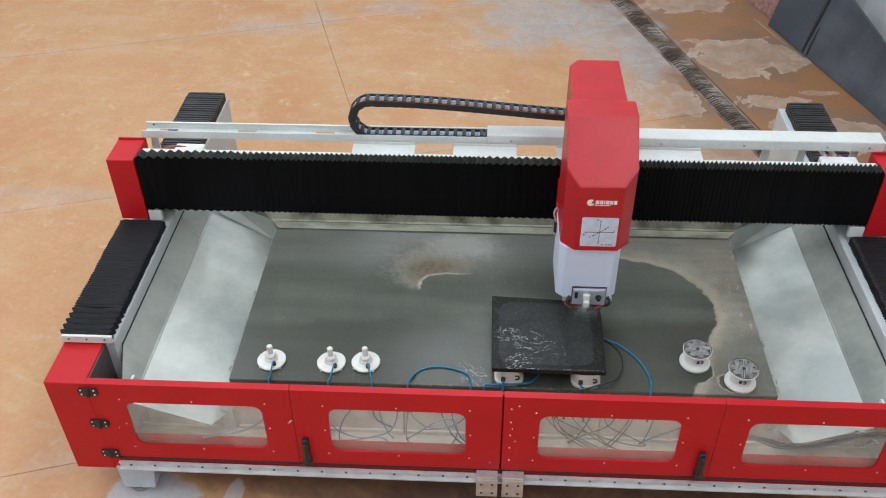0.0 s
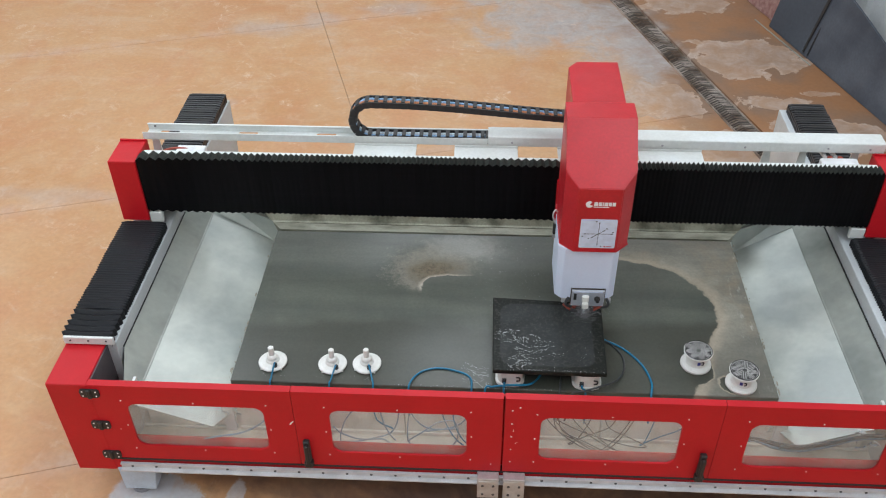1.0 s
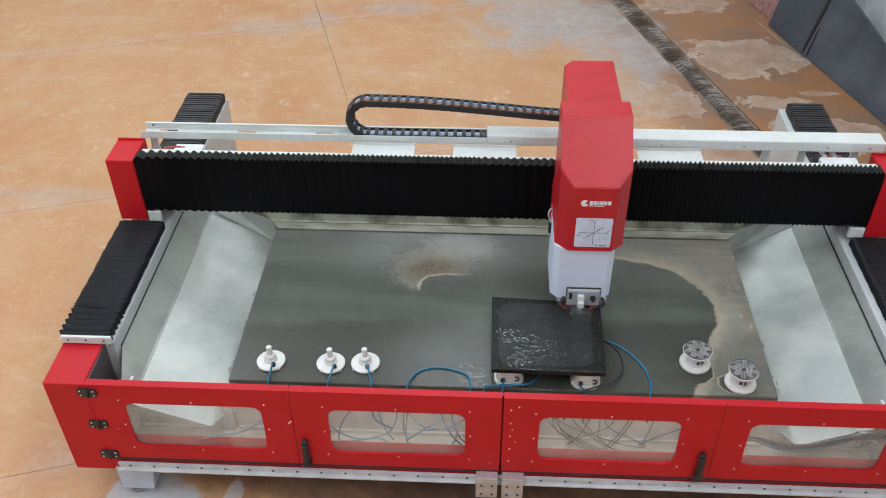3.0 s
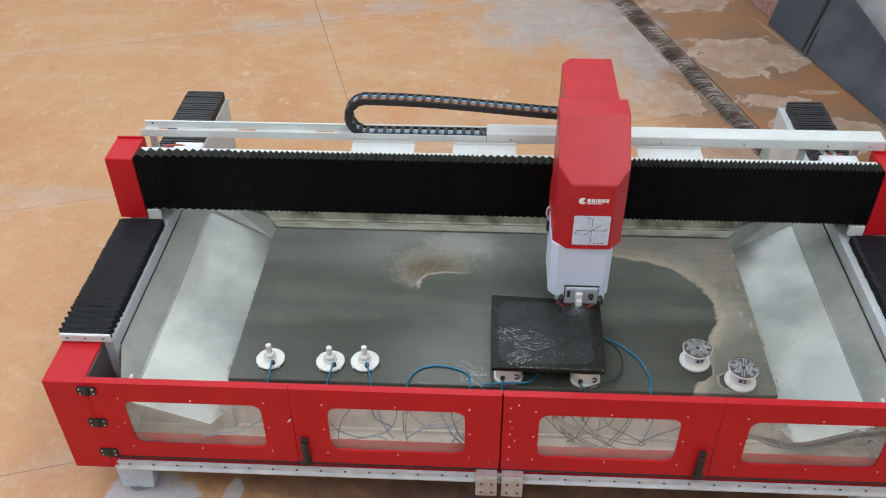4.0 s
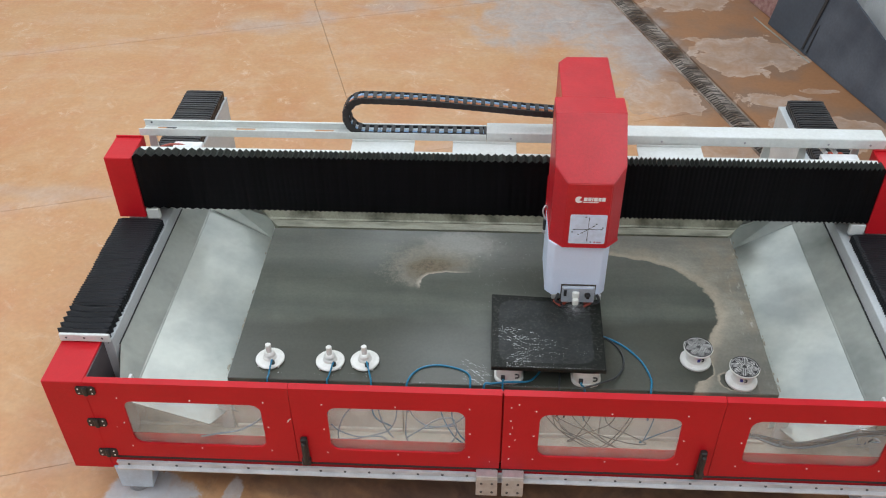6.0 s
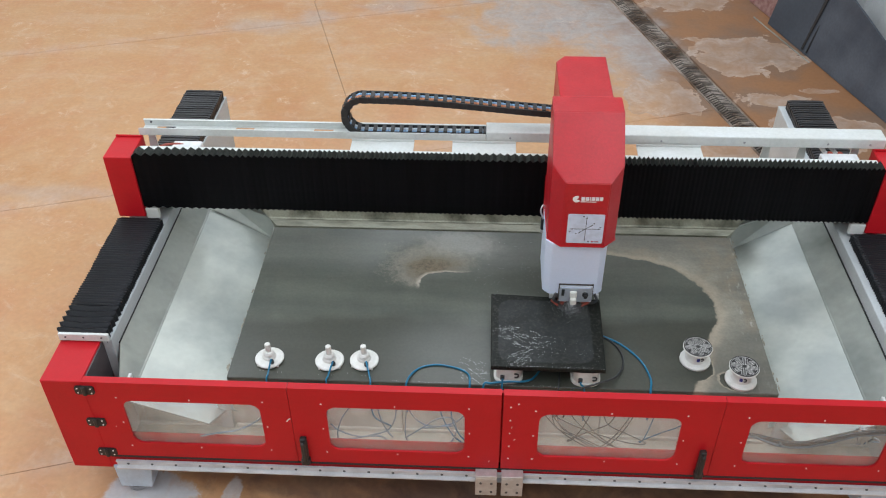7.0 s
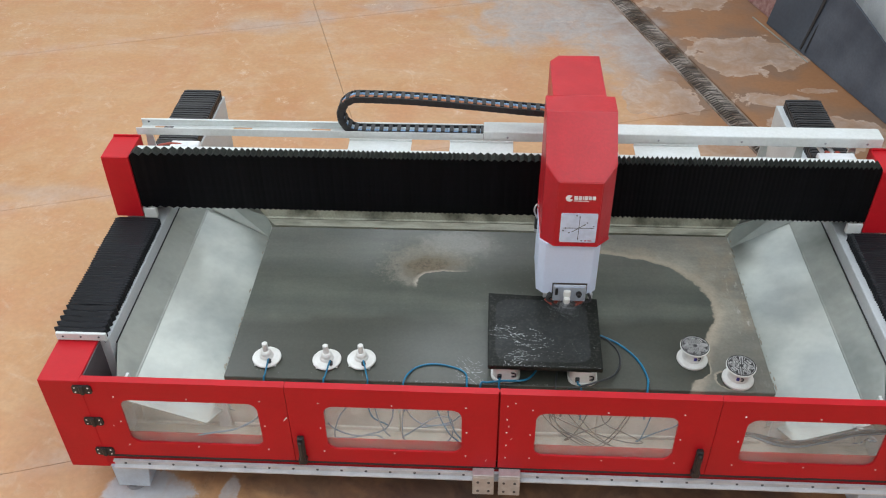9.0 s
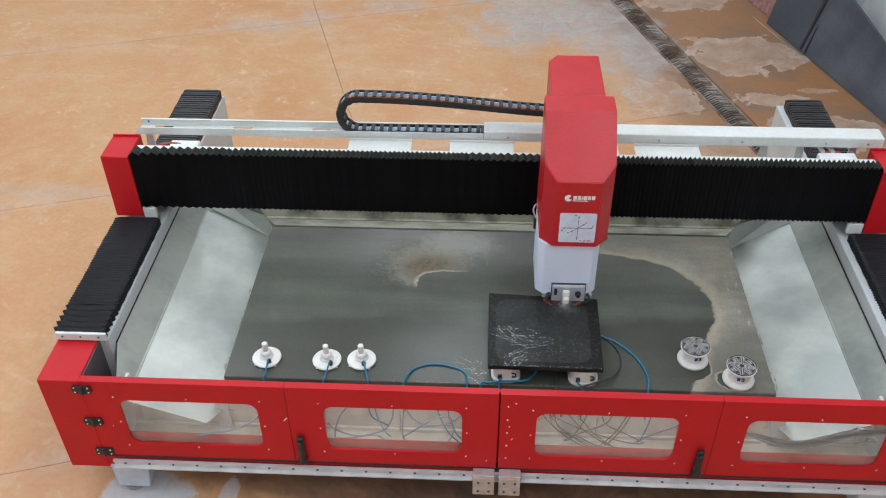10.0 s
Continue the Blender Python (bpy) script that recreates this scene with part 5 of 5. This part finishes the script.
    u.matrix_basis = pose(1.075, 0.452, ZW + 0.0005, 0, 0, 8)
    copy_thing(u, pose(1.298, 0.312, ZW + 0.0005, 0, 0, -14))
    # the cups that carry the slab
    s = tagged(empty("suction_cup"), "white suction cup with a blue and black mark under the slab", "suction cup", "suction cups under the slab")
    bm = prism(round_rect(-0.080, 0.080, -0.075, 0.075, 0.05), "z", 0.0, 0.018, bev=0.003)
    part("base", bm, M_CUP, s)
    part("neck", prism(round_rect(-0.070, 0.070, -0.066, 0.066, 0.04), "z", 0.0185, 0.100, bev=0.003), M_CUP, s)
    part("gasket", prism(round_rect(-0.072, 0.072, -0.068, 0.068, 0.04), "z", 0.1005, 0.1085), M_RUBBER, s, "black rubber seal")
    part("port", box(-0.045, -0.022, -0.082, -0.066, 0.032, 0.062, 0.003), M_BLACK, s, "black hose port")
    part("hook_mark", tube([(0.030, -0.068, 0.070), (0.050, -0.068, 0.066), (0.050, -0.068, 0.046), (0.032, -0.068, 0.042)], 0.004, 6), M_PRINT, s)
    s.matrix_basis = pose(0.035, 0.312, ZW + 0.0005)
    for x, y in ((0.455, 0.305), (0.06, 0.66), (0.45, 0.66)):
        copy_thing(s, pose(x, y, ZW + 0.0005))


SLAB_Z0 = ZW + 0.1095
SLAB_Z1 = SLAB_Z0 + 0.031


def slab():
    bm = prism([(-0.063, 0.232), (0.550, 0.228), (0.562, 0.784), (-0.065, 0.814)], "z", SLAB_Z0, SLAB_Z1, bev=0.003)
    tagged(part("granite_slab", bm, M_GRANITE), "wet black granite slab lying on suction cups", "stone slab")


def hose(name, pts, r, m, label):
    tagged(part(name, tube(pts, r, 8), m, smooth=True), label, "hose", "hoses")


def hoses():
    z = ZW + 0.006
    for x, y, e, dx in ((-1.280, 0.323, -0.01, 0.0), (-0.935, 0.319, -0.025, 0.0), (-0.752, 0.33, 0.035, 0.0)):
        hose("air_hose", [(x, y, z + 0.04), (x + e * 0.3, y - 0.03, z + 0.028), (x + e * 0.8, y - 0.085, z + 0.004), (x + e, 0.215, z),
                          (x + e, 0.17, 0.70), (x + e * 1.5, 0.16, 0.56), (x + e * 4, 0.19, 0.45)], 0.005, M_HOSE, "blue air hose running from a suction cup")
    hose("air_hose", [(-0.515, 0.15, 0.62), (-0.52, 0.21, z), (-0.47, 0.315, z), (-0.38, 0.355, z), (-0.28, 0.345, z), (-0.19, 0.30, z), (-0.175, 0.21, z), (-0.19, 0.15, 0.62)],
         0.0054, M_HOSE, "blue air hose looping over the table edge")
    hose("air_hose", [(-0.10, 0.15, 0.62), (-0.10, 0.212, z), (-0.06, 0.222, z + 0.01), (0.02, 0.222, z + 0.025), (0.13, 0.235, z + 0.02), (0.18, 0.29, z), (0.22, 0.36, z)], 0.006, M_HOSE, "blue air hose under the slab")
    hose("air_hose", [(0.003, 0.229, z + 0.042), (0.002, 0.222, z + 0.034), (0.0, 0.206, z), (0.0, 0.16, 0.68), (0.01, 0.16, 0.5)], 0.0058, M_HOSE, "blue air hose from a suction cup")
    hose("air_hose", [(0.50, 0.66, z), (0.58, 0.62, z), (0.68, 0.555, z), (0.77, 0.44, z), (0.81, 0.31, z), (0.80, 0.212, z), (0.795, 0.15, 0.62)], 0.006, M_HOSE, "blue air hose curving over the table")
    hose("power_cable", [(0.52, 0.62, z), (0.60, 0.60, z), (0.665, 0.51, z), (0.672, 0.40, z), (0.62, 0.29, z + 0.02), (0.52, 0.215, z + 0.045), (0.43, 0.205, z + 0.012), (0.37, 0.200, z - 0.01), (0.34, 0.15, 0.62)],
         0.0055, M_HOSED, "black cable curling round the slab")
    hose("power_cable", [(0.33, 0.40, z), (0.315, 0.30, z), (0.305, 0.21, z), (0.30, 0.15, 0.62)], 0.005, M_HOSED, "black cable hanging over the table edge")
    hose("air_hose", [(0.422, 0.222, z + 0.042), (0.424, 0.214, z + 0.03), (0.445, 0.206, z - 0.01), (0.45, 0.15, 0.60)], 0.0055, M_HOSE, "blue air hose from a suction cup")
    # tangle in the sump behind the doors
    rnd = random.Random(5)
    for m, pts in ((M_HOSEG, ((165, 135), (110, 200), (75, 275), (70, 320))),
                   (M_HOSEG, ((300, 140), (315, 215), (345, 275), (372, 305))),
                   (M_HOSEG, ((402, 135), (385, 215), (340, 272), (250, 300), (150, 322), (80, 325))),
                   (M_HOSEG, ((455, 140), (443, 230), (440, 300), (460, 340))),
                   (M_HOSEG, ((465, 150), (510, 210), (580, 238), (700, 232))),
                   (M_HOSE, ((630, 150), (655, 220), (700, 290), (760, 338))),
                   (M_HOSE, ((690, 150), (705, 210), (735, 265), (770, 300))),
                   (M_HOSEG, ((440, 300), (530, 245), (610, 195), (690, 185), (715, 230), (705, 290), (655, 345))),
                   (M_HOSEG, ((770, 170), (715, 215), (640, 240), (540, 255))),
                   (M_HOSEG, ((40, 240), (80, 275), (180, 305), (300, 300), (355, 335)))):
        y = rnd.uniform(0.055, 0.085)
        q = [(-0.972 + u * 0.00102, y, 0.772 - (v - 125) * 0.00155) for u, v in pts]
        if pts[0][1] < 160:
            q = [(q[0][0] + 0.005, 0.12, 0.79)] + q
        hose("air_hose", q, 0.0042, m, "thin hose tangled in the sump behind the doors")
    runs = [(0.22, 0.42, M_HOSEB), (0.26, 0.50, M_HOSEB),
            (0.36, 0.62, M_HOSEB), (0.50, 0.40, M_HOSEB), (0.42, 0.68, M_HOSEB), (0.70, 0.55, M_HOSEB), (0.72, 0.62, M_HOSEB), (0.20, 0.66, M_HOSEB), (0.84, 0.80, M_HOSE)]
    for a, b, m in runs:
        d, y = (b - a) * rnd.uniform(1.0, 1.6), rnd.uniform(0.10, 0.165)
        pts = [(a, y + 0.01, 0.715), (a + d * 0.12, y, 0.65), (a + d * 0.40, y - 0.01, 0.55), (a + d * 0.8, y - 0.02, 0.46), (a + d * 1.15, y - 0.02, 0.428)]
        if rnd.random() < 0.6:
            s2 = rnd.choice((-1, 1))
            pts = pts[:-1] + [(a + d, y - 0.01, 0.44), (a + d + s2 * 0.10, y, 0.50), (a + d + s2 * 0.22, y + 0.01, 0.57), (a + d + s2 * 0.26, y + 0.015, 0.70)]
        hose("air_hose", pts, 0.0032, m, "thin hose tangled in the sump behind the doors")
    hose("air_hose", [(-1.66, 0.034, 0.50), (-1.56, 0.033, 0.53), (-1.46, 0.034, 0.555), (-1.38, 0.033, 0.60), (-1.31, 0.033, 0.66), (-1.27, 0.034, 0.72)], 0.005, M_HOSEG, "blue-grey hose behind the door window")
    for k in range(5):
        dz = 0.020 * (k % 3)
        hose("cable_bundle", [(1.28, 0.034, 0.69 - 0.012 * k), (1.36, 0.034, 0.64 + dz * 0.5), (1.48, 0.034, 0.585 + dz), (1.60, 0.034, 0.575 + dz), (1.74, 0.034, 0.62 + dz), (1.86, 0.034, 0.68 + dz * 0.6), (1.99, 0.034, 0.70 + dz * 0.7), (2.06, 0.034, 0.71)],
             0.0075, M_HOSEG if k % 2 else M_HOSED, "grey cable bundle behind the door window")


def debris():
    """Frayed wire ends caught behind the last door window."""
    rnd = random.Random(8)
    for k in range(14):
        p = Vector((1.93 + rnd.uniform(-0.06, 0.07), 0.034, 0.68 + rnd.uniform(-0.06, 0.06)))
        q = p + Vector((rnd.uniform(-0.05, 0.05), 0.004, rnd.uniform(-0.05, 0.05)))
        hose("wire_end", [p, (p + q) / 2 + Vector((rnd.uniform(-0.015, 0.015), 0.0, rnd.uniform(-0.015, 0.015))), q], rnd.uniform(0.002, 0.0045), rnd.choice((M_PALEC, M_HOSEG, M_HOSED)), "frayed grey wire end behind the door window")


def drops(name, places, material):
    """Many tiny eight-sided drops in one mesh."""
    base = [Vector(v) for v in ((1, 0, 0), (-1, 0, 0), (0, 1, 0), (0, -1, 0), (0, 0, 1), (0, 0, -1))]
    tris = ((0, 2, 4), (2, 1, 4), (1, 3, 4), (3, 0, 4), (2, 0, 5), (1, 2, 5), (3, 1, 5), (0, 3, 5))
    vs, fs = [], []
    for m in places:
        k = len(vs)
        vs += [m @ v for v in base]
        fs += [(a + k, b + k, c + k) for a, b, c in tris]
    me = bpy.data.meshes.new(name)
    me.from_pydata(vs, [], fs)
    me.materials.append(material)
    return me


def glint(rnd, u, v, lean, long, thick):
    r = thick * rnd.uniform(0.5, 1.3)
    return Matrix.Translation((u, v, 0)) @ Matrix.Rotation(lean, 4, "Z") @ Matrix.Diagonal((long * rnd.uniform(0.35, 1.2), r, r * 0.5, 1))


def crests(x, y, z, rx, ry, lean, rows, count, seed, label):
    """Glints on running water drawn as pale dashes: broken, nearly parallel ripples that thin out to the rim of the
    patch.
    """
    rnd = random.Random(seed)
    places = []
    for k in range(rows):
        b = -1.0 + 2.0 * (k + rnd.uniform(0.2, 0.8)) / rows
        half = math.sqrt(max(0.0, 1.0 - b * b))
        start, bend = rnd.uniform(-1, 0.6), rnd.uniform(-0.3, 0.3)
        for q in range(int(count * half / rows) + 1):
            a = rnd.uniform(-half, half)
            if noise.noise(Vector((a * 3.5 + seed, b * 3.5, seed * 0.7))) < -0.2 or rnd.random() < a * a * 0.5:
                continue
            u, v = a * rx, b * ry + 0.18 * ry * math.sin(a * 4 + start * 3) + bend * a * ry * 0.4 + rnd.gauss(0, 0.0022)
            places.append(glint(rnd, u * math.cos(lean) - v * math.sin(lean), u * math.sin(lean) + v * math.cos(lean), lean + rnd.gauss(0, 0.5), 0.0046, 0.0009))
    ob = tagged(part("running_water", drops("running_water", places, M_GLINTDROP), None), label, "water", kind="stuff")
    ob.location = (x, y, z)
    return ob, (x, y, z)


def beads(x0, x1, y0, y1, z, count, seed, size, label):
    """Single drops lying about on a wet surface, in loose groups."""
    rnd = random.Random(seed)
    places = []
    while len(places) < count:
        u, v = rnd.uniform(-1, 1), rnd.uniform(-1, 1)
        if noise.noise(Vector((u * 3 + seed, v * 3, 0.5))) < rnd.uniform(-0.3, 0.4):
            continue
        places.append(glint(rnd, u * (x1 - x0) / 2, v * (y1 - y0) / 2, rnd.gauss(0.1, 0.6), 0.0036 * size, 0.0009 * size))
    ob = tagged(part("water_drops", drops("water_drops", places, M_GLINTDROP), None), label, "water", kind="stuff")
    at = ((x0 + x1) / 2, (y0 + y1) / 2, z)
    ob.location = at
    return ob, at


WATERS = []                        # (object, place, how far it stirs)


def water():
    zs, zt = SLAB_Z1 + 0.0006, ZW + 0.0006
    on_slab, on_table = "pale dashes for the glints of rippling water on the black slab", "pale dashes for the glints of rippling water on the table"
    for x, y, z, rx, ry, lean, rows, count, seed, label in (
            (0.045, 0.490, zs, 0.105, 0.060, -0.35, 9, 380, 1, on_slab), (0.150, 0.430, zs, 0.110, 0.075, -0.20, 9, 260, 2, on_slab),
            (0.080, 0.300, zs, 0.075, 0.050, 0.25, 8, 260, 3, on_slab), (0.220, 0.360, zs, 0.120, 0.090, 0.10, 7, 110, 4, on_slab),
            (-0.150, 0.290, zt, 0.085, 0.055, -0.40, 7, 300, 5, on_table), (-0.170, 0.370, zt, 0.080, 0.045, -0.30, 5, 90, 6, on_table)):
        WATERS.append((*crests(x, y, z, rx, ry, lean, rows, count, seed, label), 1.0))
    WATERS.append((*beads(-0.17, 0.24, 0.84, 1.22, zt, 120, 21, 0.8, "scattered beads of water on the table"), 0.5))
    WATERS.append((*beads(-0.16, 0.20, 1.15, 1.50, zt, 60, 22, 0.9, "scattered beads of water on the table"), 0.2))
    WATERS.append((*beads(0.24, 0.53, 0.25, 0.45, zs, 45, 23, 0.6, "fine drops of water on the black slab"), 0.3))
    # highlights along wet edges and before the cups, drawn as pale drops
    WATERS.append((*beads(-0.05, 0.54, 0.232, 0.240, zs, 75, 31, 0.9, "wet glints along the slab edge"), 0.08))
    WATERS.append((*beads(-0.60, 0.30, 0.224, 0.232, zt, 85, 33, 0.9, "wet glints along the table edge"), 0.08))
    for k, x in enumerate((-1.302, -0.962, -0.768)):
        WATERS.append((*beads(x - 0.09, x + 0.09, 0.262, 0.285, zt, 7, 41 + k, 1.0, "wet glints on the table before a suction cup"), 0.05))


def spray():
    """Fine drops thrown up round the tool; they turn with it."""
    rnd = random.Random(9)
    out = []
    for k in range(3):
        places = []
        for i in range(4600):
            a, r = rnd.uniform(0, 2 * math.pi), abs(rnd.gauss(0, 0.042))
            h = abs(rnd.gauss(0, 0.022)) * (1.3 - min(r, 0.06) * 10)
            s = rnd.uniform(0.0002, 0.00055)
            places.append(Matrix.Translation((r * math.cos(a) * 1.3, r * math.sin(a), 0.003 + h)) @ Matrix.Diagonal((s * rnd.uniform(1, 2.4), s, s, 1)))
        ob = tagged(part("water_spray", drops("water_spray", places, M_MIST), None), "white water spray round the cutting tool", "water", kind="stuff")
        out.append(ob)
    return out


cups()
slab()
hoses()
debris()
water()
SPRAY = spray()


def motions():
    for ob, f in MOVERS:
        walk(ob, [(t, f(hx)) for t, hx in HEAD])
    rnd = random.Random(3)
    for ob, (x, y, z), k_w in WATERS:
        rows = [(k * 0.2, pose(x + k_w * rnd.uniform(-0.012, 0.012), y + k_w * rnd.uniform(-0.012, 0.012), z, 0, 0, k_w * rnd.uniform(-5, 5))) for k in range(51)]
        walk(ob, rows)
    for k, ob in enumerate(SPRAY):
        rows = []
        for i in range(41):
            t = i * 0.25
            j = max(0, min(len(HEAD) - 2, sum(1 for q in HEAD if q[0] <= t) - 1))
            (ta, xa), (tb, xb) = HEAD[j], HEAD[j + 1]
            hx = xa + (xb - xa) * (t - ta) / (tb - ta)
            rows.append((t, pose(hx - 0.012, 0.715, SLAB_Z1 + 0.001, 0, 0, i * (40 + 9 * k))))
        walk(ob, rows)


motions()
